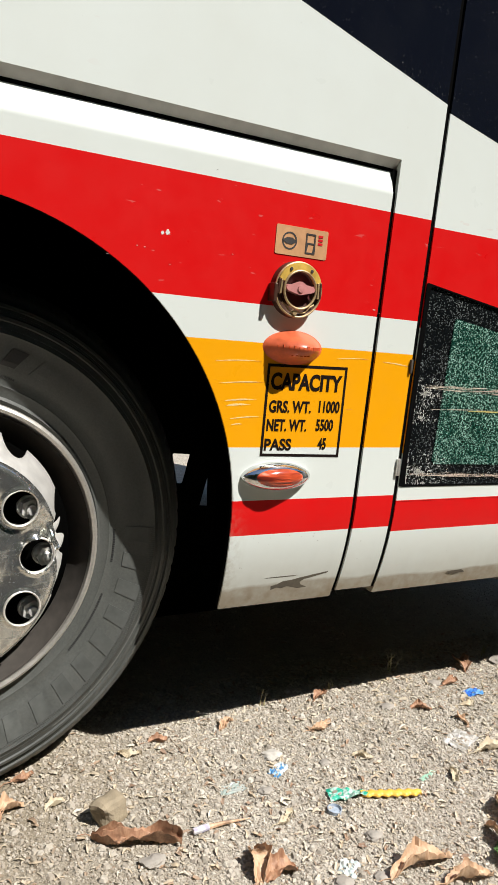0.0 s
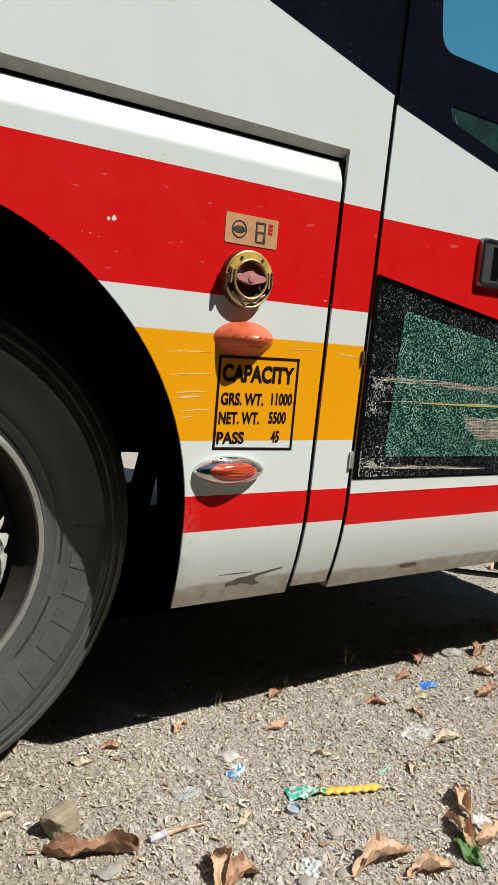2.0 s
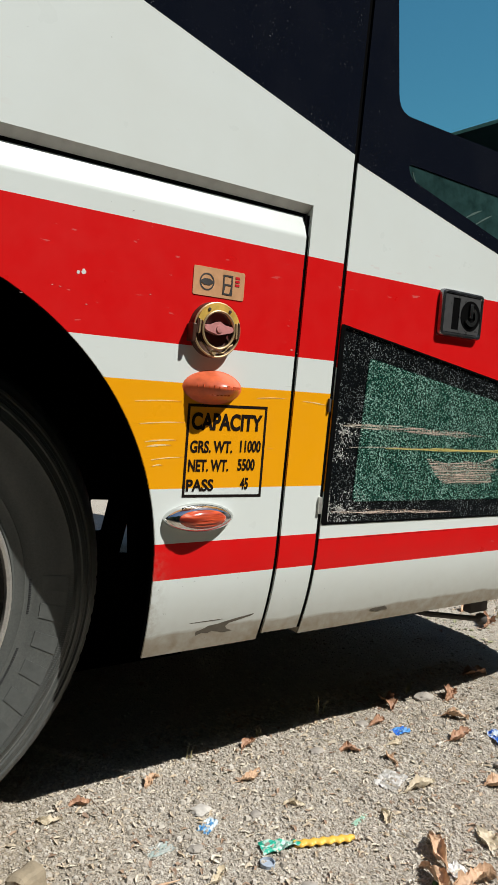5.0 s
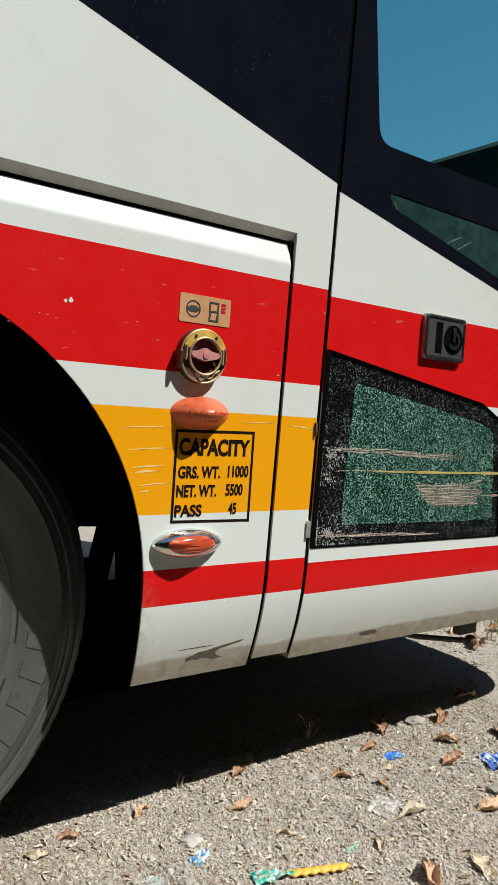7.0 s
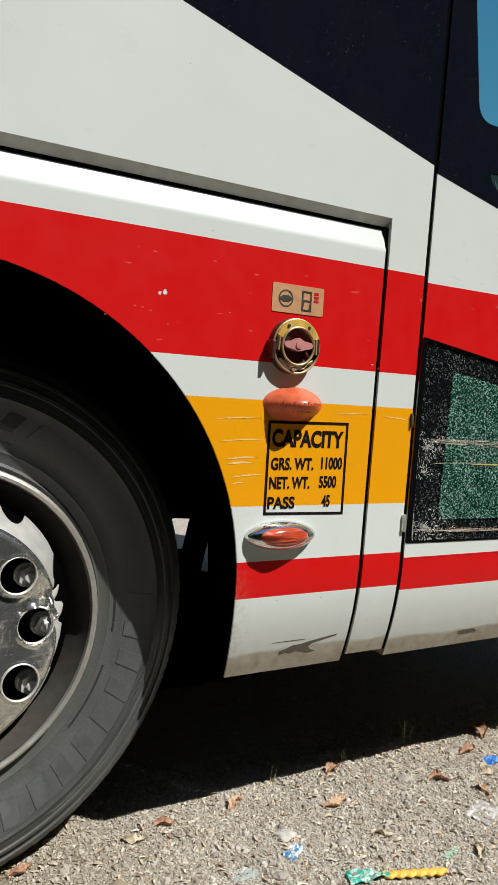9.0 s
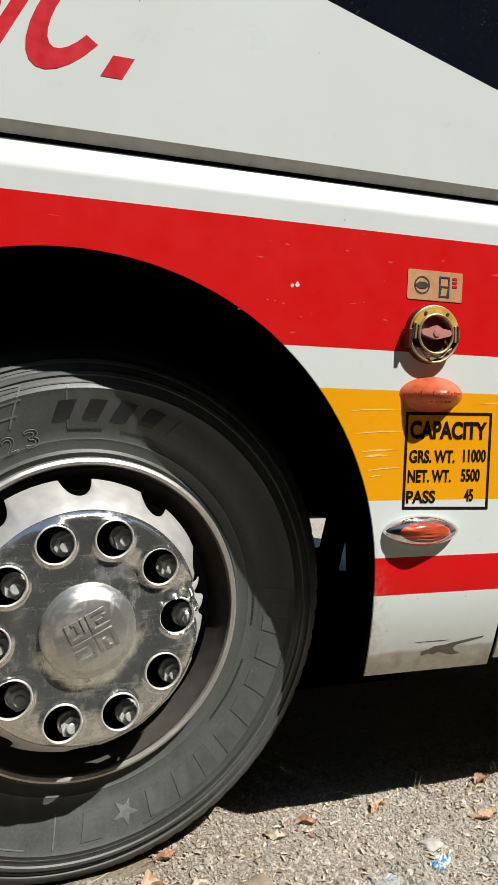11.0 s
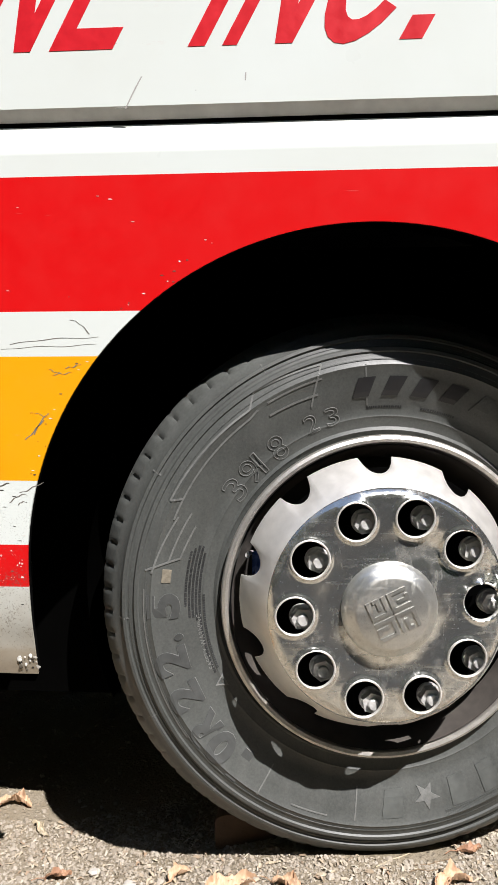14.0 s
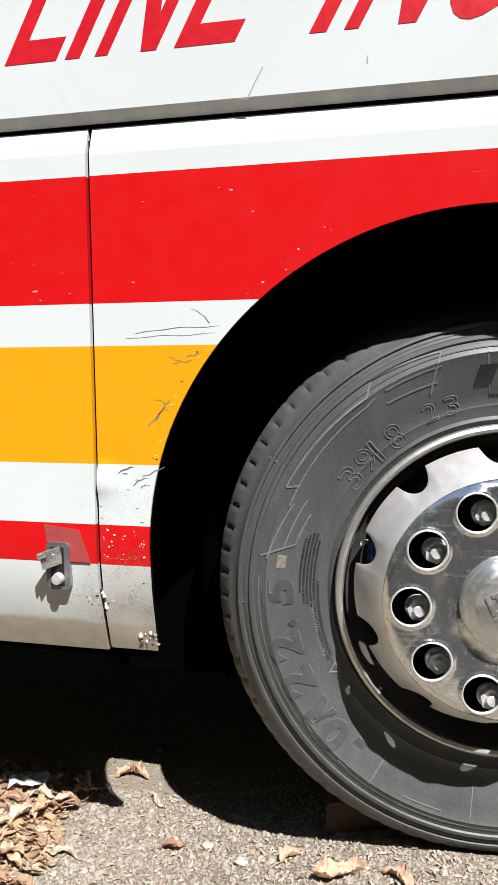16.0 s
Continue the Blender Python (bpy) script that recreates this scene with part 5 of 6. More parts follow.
for cx, cz, wx, wz, count in ((-0.702, 0.472, 0.026, 0.008, 11), (-0.618, 0.402, 0.016, 0.012, 10), (-0.700, 0.500, 0.008, 0.018, 6)):
    for k in range(count):
        x, z, q = cx + wx * r.uniform(-1, 1), cz + wz * r.uniform(-1, 1), r.uniform(0.0018, 0.0048)
        if not -0.7005 < x < -0.6955:
            blot(x, z, q, q * r.uniform(0.5, 0.9), 120 + k, SCRAPE_WHITE if k % 3 else DARK_CRACK, arch if x > -0.698 else hatch, "cracked_filler" if k % 3 else "crack", 8)
# Added blocker behind the wheel: cuts sunlight from the ground there.
part("sun_block_panel", box(bmesh.new(), (-0.80, 0.330, 0.215), (-0.535, 0.338, 0.98)), SHADE_LINER, bus, "black added panel blocking sunlight behind the wheel")
FINE = plain("fine_dark_scratch", (0.36, 0.345, 0.32), 0.7)
streak(ragged(-0.424, 1.306, -0.398, 1.353, 0.0009, 300), FINE, -0.0003, "scratch", upper_panel)
streak(ragged(-0.419, 1.306, -0.438, 1.3065, 0.0012, 301), FINE, -0.0003, "scratch", upper_panel)
streak(ragged(-0.2375, 1.343, -0.2370, 1.354, 0.0016, 302), FINE, -0.0003, "scratch", upper_panel)
for k in range(34):
    a, d = radians(r.uniform(118, 186)), r.uniform(0.003, 0.03) * r.random() ** 0.5
    x, z = ARCH_X + (ARCH_R + 0.003 + d) * math.cos(a), ARCH_Z + (ARCH_R + 0.003 + d) * math.sin(a)
    q = r.uniform(0.0007, 0.0020)
    if not 0.925 < z < 0.9975:
        blot(x, z, q * 1.8, q * 0.6, 320 + k, (DARK_CRACK, SCRAPE_WHITE, BARE)[k % 3] if z < 0.95 else (SCRAPE_WHITE, BARE)[k % 2], arch, "paint_chip", 7)
for k in range(12):
    x, z = r.uniform(-0.69, -0.59), r.uniform(0.62, 0.715)
    if x < ARCH_X - ARCH_R - 0.006:
        blot(x, z, r.uniform(0.002, 0.006), 0.0007, 380 + k, DARK_CRACK, arch, "paint_chip", 7)
for k in range(40):
    x, z, q = r.uniform(-0.688, ARCH_X - ARCH_R - 0.007), r.uniform(0.549, 0.611), 0.0006 + 0.0022 * r.random() ** 2
    blot(x, z, q * r.uniform(0.5, 1.6), q * r.uniform(0.4, 1.2), 420 + k, SCRAPE_WHITE if k % 3 else CHIP_PINK, arch, "paint_chip", 8)
# lumps of broken filler on the lower corner of the arch
for k in range(16):
    bm = bmesh.new()
    q = r.uniform(0.0014, 0.0038)
    bmesh.ops.create_icosphere(bm, subdivisions=2, radius=q)
    for v in bm.verts:
        v.co = v.co * (1 + 0.7 * noise.noise(v.co * 260 + Vector((k, 0, 0))))
        v.co.y *= 0.35
        v.co.z *= 1.5
    x, z = (-0.622 + r.uniform(-0.014, 0.016), 0.386 + 0.030 * r.random()) if k < 10 else (-0.6955 + r.uniform(-0.002, 0.006), 0.462 + 0.007 * (k - 10) + r.uniform(-0.002, 0.002))
    part("broken_filler", moved(bm, Matrix.Translation((x, tuck(z), z))), SCRAPE_WHITE if k % 3 else BARE, arch, "lump of broken white filler" if k == 1 else "")
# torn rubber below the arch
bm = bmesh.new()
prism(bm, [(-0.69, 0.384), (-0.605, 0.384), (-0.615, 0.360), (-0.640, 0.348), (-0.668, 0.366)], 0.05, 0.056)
part("torn_flap", bm, SHADE_LINER, bus)

# latch on the luggage hatch
LATCH_STEEL = plain("weathered_latch_steel", (0.30, 0.30, 0.29), 0.4, 0.7, grain=90, vary=0.35)
LATCH_BRIGHT = plain("bright_latch_steel", (0.62, 0.62, 0.60), 0.25, 0.85, grain=90, vary=0.25)
LX, LZ = -0.772, 0.539
bm = bmesh.new()
prism(bm, rounded([(LX - 0.022, LZ - 0.043), (LX + 0.022, LZ - 0.043), (LX + 0.022, LZ + 0.042), (LX - 0.022, LZ + 0.042)], 0.010), -0.006, 0.006)
latch = part("hatch_latch", bm, LATCH_STEEL, bus, "grey metal hatch latch")
part("latch_recess", box(bmesh.new(), (LX - 0.014, -0.0075, LZ - 0.036), (LX + 0.012, -0.005, LZ + 0.034), 0.001), BLACK_PLASTIC, latch)
b = box(bmesh.new(), (-0.034, -0.003, -0.016), (0.004, 0.0, 0.016), 0.0015)
box(b, (-0.038, -0.010, 0.006), (-0.024, 0.0, 0.016), 0.002)
revolve(b, [(0.0002, -0.0055), (0.004, -0.005), (0.0048, -0.002)], (-0.010, 0.002), 14)
part("latch_flap", moved(b, Matrix.Translation((LX + 0.004, -0.008, LZ + 0.020)) @ pose(0, 0, 0, 0, -12, 42)), LATCH_BRIGHT, latch, "lifted bright metal flap", smooth=True)
bm = revolve(bmesh.new(), [(0.0002, -0.020), (0.009, -0.019), (0.011, -0.007)], (LX + 0.002, LZ - 0.022), 18)
part("latch_knob", bm, NUT, latch, smooth=True)
bm = bmesh.new()
prism(bm, [(-0.800, 0.612), (-0.732, 0.604), (-0.712, 0.546), (-0.79, 0.546)], -0.0008, 0.0002)
part("faded_patch", bm, PATCH_RED, hatch)

# ---- loose things on the ground ----
def litter_material(name, cols, rough=0.8):
    n = Nodes(name)
    rnd = n.node("NewGeometry", "Random Per Island")
    ramp_ = n.t.nodes.new("ShaderNodeValToRGB")
    ramp_.color_ramp.interpolation = "CONSTANT"
    el = ramp_.color_ramp.elements
    while len(el) < len(cols):
        el.new(0.5)
    for i, c in enumerate(cols):
        el[i].position, el[i].color = i / len(cols), (*c, 1)
    n.put(ramp_.inputs[0], rnd)
    x = n.node("SeparateXYZ", 0, Vector=n.co)
    c = n.mix(n.ramp(n.noise(180.0, 3.0), 0.3, 0.7, 0, 0.5), ramp_.outputs[0], (0.34, 0.29, 0.235))
    c = n.mix(n.ramp(x, 0.55, 0.05, 0.0, 0.40), c, (0.25, 0.20, 0.135))
    n.bump(n.noise(300.0, 2.0), 0.2, 0.001)
    return n.set(Base_Color=c, Roughness=rough)


def near_wheel(x, y):
    return abs(x - AX) < 0.14 and 0.135 < y < 0.4


def scatter(name, count, make, material, label, seed, area=None):
    r = random.Random(seed)
    verts, faces = [], []
    for _ in range(count):
        if area:
            x, y = r.uniform(area[0], area[1]), r.uniform(area[2], area[3])
        elif r.random() < 0.8:
            x, y = r.uniform(-1.1, 2.0), r.uniform(-0.5, 0.42)
        else:
            x, y = r.uniform(-1.3, 3.3), r.uniform(-0.6, 1.2)
        if near_wheel(x, y):
            continue
        vs, fs = make(r)
        a = r.random() * 6.283
        ca, sa = math.cos(a), math.sin(a)
        z = ground_height(x, y)
        base = len(verts)
        verts += [(x + ca * p - sa * q, y + sa * p + ca * q, z + h) for p, q, h in vs]
        faces += [tuple(base + i for i in f) for f in fs]
    me = bpy.data.meshes.new(name)
    me.from_pydata(verts, [], faces)
    me.materials.append(material)
    return tagged(new(name, me), label, "ground litter", kind="stuff")


def chip(r):
    s = 0.0009 + 0.0056 * r.random() ** 2.2 * (1.9 if r.random() < 0.04 else 1)
    w_ = s * r.uniform(0.13, 0.42)
    h = r.uniform(0.0005, 0.0026)
    t = r.uniform(-0.0022, 0.0028)
    c = r.uniform(0, 0.0028)
    return [(-s, -w_ * 0.5, h), (0, -w_, h + t), (s, -w_ * 0.2, h * 0.6), (s * 0.9, w_ * 0.3, h * 0.7 + c), (0, w_, h + c), (-s * 0.9, w_ * 0.4, h + c)], [(0, 1, 4, 5), (1, 2, 3, 4)]


def pebble(r):
    s = (0.0013 + 0.0031 * r.random() ** 1.7) * (2.2 if r.random() < 0.05 else 1)
    ring = [(s * r.uniform(0.75, 1.2) * math.cos(k * 1.0472), s * r.uniform(0.6, 1.1) * math.sin(k * 1.0472), s * 0.12) for k in range(6)]
    top = [(x * 0.6, y * 0.6, s * r.uniform(0.55, 0.85)) for x, y, _ in ring]
    return ring + top, [(k, (k + 1) % 6, 6 + (k + 1) % 6, 6 + k) for k in range(6)] + [(6, 7, 8, 9, 10, 11)]


scatter("leaf_crumbs", 56000, chip, litter_material("crumbled_dry_leaf", [(0.58, 0.50, 0.38), (0.66, 0.59, 0.47), (0.46, 0.38, 0.28), (0.74, 0.68, 0.57), (0.30, 0.22, 0.15), (0.60, 0.54, 0.43), (0.42, 0.35, 0.26), (0.54, 0.47, 0.36)]), "crumbs of dry leaf and straw scattered on earth", 1)


def fragment(r):
    """A torn piece of leaf, bent up at its sides."""
    s, n = r.uniform(0.006, 0.015), 6
    e = [s * r.uniform(0.35, 1.15) for _ in range(n)]
    lift, bend = r.uniform(0.0, 0.006), r.uniform(0.1, 0.6)
    ring = [(e[k] * math.cos(k * 1.0472), 0.62 * e[k] * math.sin(k * 1.0472), 0.001 + lift * (1 + math.cos(k * 1.0472)) / 2 + bend * abs(0.62 * e[k] * math.sin(k * 1.0472))) for k in range(n)]
    return ring + [(0, 0, 0.001 + lift * 0.5)], [(k, (k + 1) % n, n) for k in range(n)]


scatter("leaf_fragments", 420, fragment, litter_material("torn_dry_leaf", [(0.36, 0.23, 0.14), (0.48, 0.36, 0.24), (0.22, 0.12, 0.07), (0.58, 0.50, 0.38), (0.30, 0.19, 0.12)]), "torn pieces of dry leaf on gravel", 3)

scatter("leaf_drift", 900, fragment, litter_material("mixed_dry_leaf", [(0.48, 0.36, 0.24), (0.62, 0.55, 0.42), (0.33, 0.16, 0.09), (0.66, 0.60, 0.50), (0.22, 0.15, 0.09), (0.30, 0.33, 0.16)]), "torn dry leaves heaped behind the door end of the bus", 5, (2.2, 3.5, 0.42, 1.35))


def shred(r):
    """A narrow curled shred of leaf or bark, arched clear of the earth."""
    ln, w_, lift, bend = r.uniform(0.006, 0.022), r.uniform(0.0010, 0.0040), r.uniform(0.0005, 0.0035), r.uniform(-0.004, 0.004)
    vs = []
    for i in range(7):
        u = i / 6
        half = w_ * (0.35 + 0.65 * math.sin(math.pi * (0.1 + 0.8 * u)))
        y, z = bend * math.sin(math.pi * u), 0.0012 + lift * math.sin(math.pi * u) ** 2 + 0.003 * u * r.random()
        vs += [((u - 0.5) * ln, y - half, z + 0.5 * half), ((u - 0.5) * ln, y, z), ((u - 0.5) * ln, y + half, z + 0.9 * half)]
    return vs, [(3 * i + j, 3 * i + j + 1, 3 * i + j + 4, 3 * i + j + 3) for i in range(6) for j in range(2)]


scatter("leaf_shreds", 4200, shred, litter_material("curled_pale_shred", [(0.66, 0.57, 0.43), (0.72, 0.65, 0.52), (0.56, 0.45, 0.31), (0.36, 0.23, 0.14), (0.62, 0.52, 0.38), (0.74, 0.69, 0.58)]), "curled shreds of dry leaf and bark on earth", 4)
scatter("gravel", 96000, pebble, litter_material("grey_gravel", [(0.39, 0.355, 0.30), (0.48, 0.44, 0.375), (0.55, 0.51, 0.435), (0.28, 0.255, 0.21), (0.62, 0.58, 0.51), (0.43, 0.385, 0.32)]), "small grey stones lying on earth", 2)


def leaf_material(name, a, b):
    n = Nodes(name)
    vein = n.ramp(n.noise(45.0, 4.0, vec=n.scaled((3, 1, 1))), 0.35, 0.7)
    c = n.mix(vein, a, b)
    c = n.mix(n.ramp(n.noise(28.0, 3.0), 0.58, 0.68, 0, 0.7), c, tuple(v * 0.45 for v in a))
    n.bump(n.noise(120.0, 3.0), 0.4, 0.002)
    return n.set(Base_Color=c, Roughness=0.62)


LEAF_TAN = leaf_material("tan_dry_leaf", (0.47, 0.285, 0.165), (0.63, 0.45, 0.30))
LEAF_BROWN = leaf_material("brown_dry_leaf", (0.27, 0.135, 0.075), (0.46, 0.27, 0.16))
LEAF_PALE = leaf_material("bleached_dry_leaf", (0.48, 0.40, 0.27), (0.60, 0.52, 0.39))
LEAF_GREEN = leaf_material("fresh_green_leaf", (0.055, 0.14, 0.035), (0.11, 0.22, 0.06))


def dry_leaf(x, y, length, width, turn, curl, arch_, mat_, seed, tilt=0.0, label=""):
    """A curled leaf: a pointed blade bent along and across its midrib, with a wavy edge and a stalk."""
    r = random.Random(seed)
    bm = bmesh.new()
    nu, nv = 26, 12
    ph = r.random() * 6
    rows = []
    for i in range(nu + 1):
        u = i / nu
        half = width / 2 * (math.sin(math.pi * min(1, u * 0.94 + 0.04)) ** 0.6) * (1 + 0.42 * noise.noise((u * 7, ph, 1.0)) + 0.30 * noise.noise((u * 23, ph, 2.0)))
        row = []
        for j in range(nv + 1):
            v = j / nv * 2 - 1
            ang = v * curl
            px = (u - 0.5) * length
            py = half * (math.sin(ang) / max(0.2, curl)) if curl > 0.05 else half * v
            pz = half * (1 - math.cos(ang)) / max(0.2, curl) + arch_ * length * (1 - (2 * u - 1) ** 2) + length * (0.055 * math.sin(9 * u + 2.5 * v + ph) * abs(v) + 0.06 * noise.noise((u * 4, v * 2.2, ph)) + 0.045 * noise.noise((u * 9, v * 5, ph)) + 0.03 * noise.noise((u * 19, v * 9, ph)) + 0.13 * (0.28 - abs(noise.noise((u * 3.6 + 5, v * 1.9, ph)))) * abs(v))
            row.append((px, py + 0.006 * math.sin(5 * u + ph), pz + 0.002 * noise.noise((u * 6, v * 3, ph))))
        rows.append(row)
    faces = grid(bm, rows)
    out = bmesh.ops.extrude_face_region(bm, geom=faces)["geom"]
    bmesh.ops.translate(bm, vec=(0, 0, 0.0007), verts=[g for g in out if isinstance(g, bmesh.types.BMVert)])
    end = rows[0][nv // 2]
    b2 = [Vector(end), Vector(end) + Vector((-0.012, 0.003, 0.001)), Vector(end) + Vector((-0.026, 0.004 * r.uniform(-1, 1), 0.0))]
    tube(bm, b2, [0.0011, 0.0009, 0.0008], 5)
    moved(bm, pose(0, 0, 0, tilt, 0, turn))
    low = min(v.co.z for v in bm.verts)
    ob = part("dry_leaf", bm, mat_, None, "", smooth=True)
    ob.location = (x, y, ground_height(x, y) - low - 0.001)
    tagged(ob, label or "curled dry brown leaf lying on gravel", "leaf", "fallen leaves")
    return ob


def shredded_drift(count, seed):
    """Small curled shreds of leaf heaped on one another."""
    rr = random.Random(seed)
    verts, faces = [], []
    for _ in range(count):
        x, y = -1.06 + rr.gauss(0, 0.085), 0.20 + rr.gauss(0, 0.13)
        if x > -0.80 - 0.45 * y or y > 0.46:
            continue
        z = ground_height(x, y) + 0.045 * rr.random() * math.exp(-((x + 1.09) / 0.11) ** 2)
        ln, wd, curl, turn_, tip = rr.uniform(0.010, 0.026), rr.uniform(0.005, 0.013), rr.uniform(0.6, 2.2), rr.random() * 6.283, rr.uniform(-0.7, 0.7)
        base, nu, nv = len(verts), 6, 4
        for i in range(nu + 1):
            u = i / nu
            half = wd * (0.25 + math.sin(math.pi * min(1, 0.1 + 0.85 * u)) * rr.uniform(0.55, 1.1))
            for j in range(nv + 1):
                a = (j / nv * 2 - 1) * curl
                p, q, h = (u - 0.5) * ln * 2, half * math.sin(a) / curl * 1.6, half * (1 - math.cos(a)) / curl + 0.004 * math.sin(4 * u + turn_)
                p, h = p * math.cos(tip) - h * math.sin(tip), p * math.sin(tip) + h * math.cos(tip)
                verts.append((x + p * math.cos(turn_) - q * math.sin(turn_), y + p * math.sin(turn_) + q * math.cos(turn_), max(z, z + h + 0.3 * ln * abs(math.sin(tip)))))
        faces += [(base + i * (nv + 1) + j, base + i * (nv + 1) + j + 1, base + (i + 1) * (nv + 1) + j + 1, base + (i + 1) * (nv + 1) + j) for i in range(nu) for j in range(nv)]
    me = bpy.data.meshes.new("leaf_drift")
    me.from_pydata(verts, [], faces)
    me.materials.append(litter_material("shredded_dry_leaf", [(0.50, 0.29, 0.13), (0.62, 0.42, 0.22), (0.36, 0.17, 0.07), (0.70, 0.56, 0.36), (0.44, 0.24, 0.11), (0.58, 0.36, 0.16)]))
    return tagged(new("leaf_drift", me), "drift of shredded tan and brown dry leaves on gravel", "leaves", kind="stuff")


shredded_drift(1500, 61)
T, B_, P = LEAF_TAN, LEAF_BROWN, LEAF_PALE
for k, (x, y, ln, wd, tn, cl, ar, mt) in enumerate((
        (0.32, -0.10, 0.165, 0.045, -28, 1.5, 0.03, B_), (0.503, -0.235, 0.085, 0.062, 70, 1.5, 0.20, T), (0.53, -0.262, 0.07, 0.05, 10, 1.2, 0.15, B_),
        (0.781, -0.352, 0.145, 0.046, 2, 1.6, 0.12, T), (0.845, -0.41, 0.10, 0.040, -8, 1.5, 0.12, T), (0.976, -0.362, 0.105, 0.042, 80, 1.6, 0.12, T),
        (1.369, 0.19, 0.07, 0.035, 20, 1.2, 0.15, B_), (1.485, 0.262, 0.075, 0.05, 60, 1.2, 0.2, B_), (1.217, -0.11, 0.105, 0.035, 5, 1.4, 0.05, P),
        (1.053, -0.297, 0.105, 0.045, 65, 1.4, 0.10, T), (1.418, -0.193, 0.095, 0.045, -20, 1.1, 0.10, T), (1.19, -0.329, 0.07, 0.05, 30, 0.8, 0.08, P),
        (1.034, -0.407, 0.12, 0.044, -10, 1.5, 0.10, T), (1.53, 0.02, 0.09, 0.04, 0, 1.1, 0.08, B_), (1.60, 0.10, 0.08, 0.04, -35, 1.2, 0.12, T),
        (1.33, 0.08, 0.055, 0.028, 10, 1.0, 0.06, P), (1.18, 0.10, 0.06, 0.03, -15, 1.2, 0.1, B_), (0.88, 0.12, 0.07, 0.028, 8, 1.0, 0.08, T),
        (0.66, 0.21, 0.06, 0.028, 25, 1.1, 0.12, T), (0.48, 0.20, 0.05, 0.026, 10, 1.2, 0.1, B_), (0.40, 0.17, 0.055, 0.025, -30, 1.0, 0.08, P),
        (0.95, 0.235, 0.05, 0.03, 40, 1.1, 0.15, B_), (1.25, 0.02, 0.05, 0.025, 70, 1.0, 0.1, T), (1.72, 0.22, 0.09, 0.045, 20, 1.2, 0.15, B_),
        (1.80, 0.05, 0.09, 0.05, 50, 1.1, 0.12, T), (1.95, 0.30, 0.09, 0.05, -20, 1.1, 0.15, B_), (2.15, 0.25, 0.09, 0.05, 30, 1.1, 0.15, T),
        (2.45, 0.62, 0.10, 0.06, 15, 1.2, 0.2, B_), (2.60, 0.55, 0.11, 0.06, 70, 1.2, 0.2, T), (2.75, 0.72, 0.10, 0.06, -40, 1.2, 0.2, B_), (2.55, 0.80, 0.10, 0.05, 0, 1.2, 0.2, T),
        (-0.836, 0.470, 0.085, 0.045, 5, 1.2, 0.15, T), (-0.642, 0.215, 0.055, 0.024, 20, 1.1, 0.12, B_), (-0.275, 0.072, 0.10, 0.045, 8, 1.2, 0.06, T),
        (0.116, 0.062, 0.085, 0.040, 35, 1.2, 0.12, T), (-0.38, 0.15, 0.05, 0.03, 60, 1.0, 0.15, T), (-0.17, 0.050, 0.07, 0.035, -30, 1.2, 0.12, T),
        (0.02, 0.020, 0.07, 0.035, -25, 1.2, 0.10, P), (-0.741, 0.386, 0.07, 0.02, -35, 1.0, 0.04, P), (0.21, 0.055, 0.05, 0.025, 40, 1.1, 0.1, P),
        (0.17, 0.16, 0.05, 0.03, 15, 1.2, 0.1, B_), (0.62, -0.14, 0.05, 0.02, 15, 1.0, 0.05, P), (0.90, -0.02, 0.05, 0.02, -20, 1.0, 0.06, P), (1.05, -0.16, 0.055, 0.022, 75, 1.0, 0.06, P))):
    dry_leaf(x, y, ln, wd, tn, cl, ar, mt, 300 + k, tilt=random.Random(k).uniform(-14, 14),
             label={0: "long curled brown dry leaf with serrated edge on gravel", 1: "crumpled tan dry leaf standing on gravel", 8: "pale bleached curled dry leaf on gravel"}.get(k, ""))
dry_leaf(0.953, -0.400, 0.09, 0.045, 75, 0.5, 0.06, LEAF_GREEN, 399, label="fresh green leaf lying among dry leaves")
# drift of leaves by the rear of the wheel
r = random.Random(77)
for k in range(64):
    x, y = -1.055 + r.gauss(0, 0.085), 0.19 + r.gauss(0, 0.11)
    if x > -0.86 or y > 0.42:
        x, y = -1.08 + 0.13 * r.random(), 0.14 + 0.2 * r.random()
    ob = dry_leaf(x, y, r.uniform(0.035, 0.075), r.uniform(0.022, 0.042), r.uniform(0, 360), r.uniform(0.7, 1.5), r.uniform(0.05, 0.2), r.choice((T, T, P, B_)), 500 + k, tilt=r.uniform(-25, 25), label="crumpled tan dry leaf in a drift on gravel")
    ob.location.z += 0.0007 * k


def crumple(name, x, y, sx, sy, h, mat_, seed, label, category, turn=0.0):
    """A crumpled scrap of film or paper."""
    r = random.Random(seed)
    bm = bmesh.new()
    n = 9
    rows = []
    for i in range(n):
        rows.append([((i / (n - 1) - 0.5) * sx + r.uniform(-0.1, 0.1) * sx / 3, (j / (n - 1) - 0.5) * sy + r.uniform(-0.1, 0.1) * sy / 3, 0.001 + h * abs(noise.noise((i * 0.7, j * 0.7, seed))) + h * 0.35 * r.random()) for j in range(n)])
    faces = grid(bm, rows)
    out = bmesh.ops.extrude_face_region(bm, geom=faces)["geom"]
    bmesh.ops.translate(bm, vec=(0, 0, 0.0005), verts=[g for g in out if isinstance(g, bmesh.types.BMVert)])
    moved(bm, pose(0, 0, 0, 0, 0, turn))
    low = min(v.co.z for v in bm.verts)
    ob = part(name, bm, mat_, None)
    ob.location = (x, y, ground_height(x, y) - low - 0.0005)
    return tagged(ob, label, category, "litter")


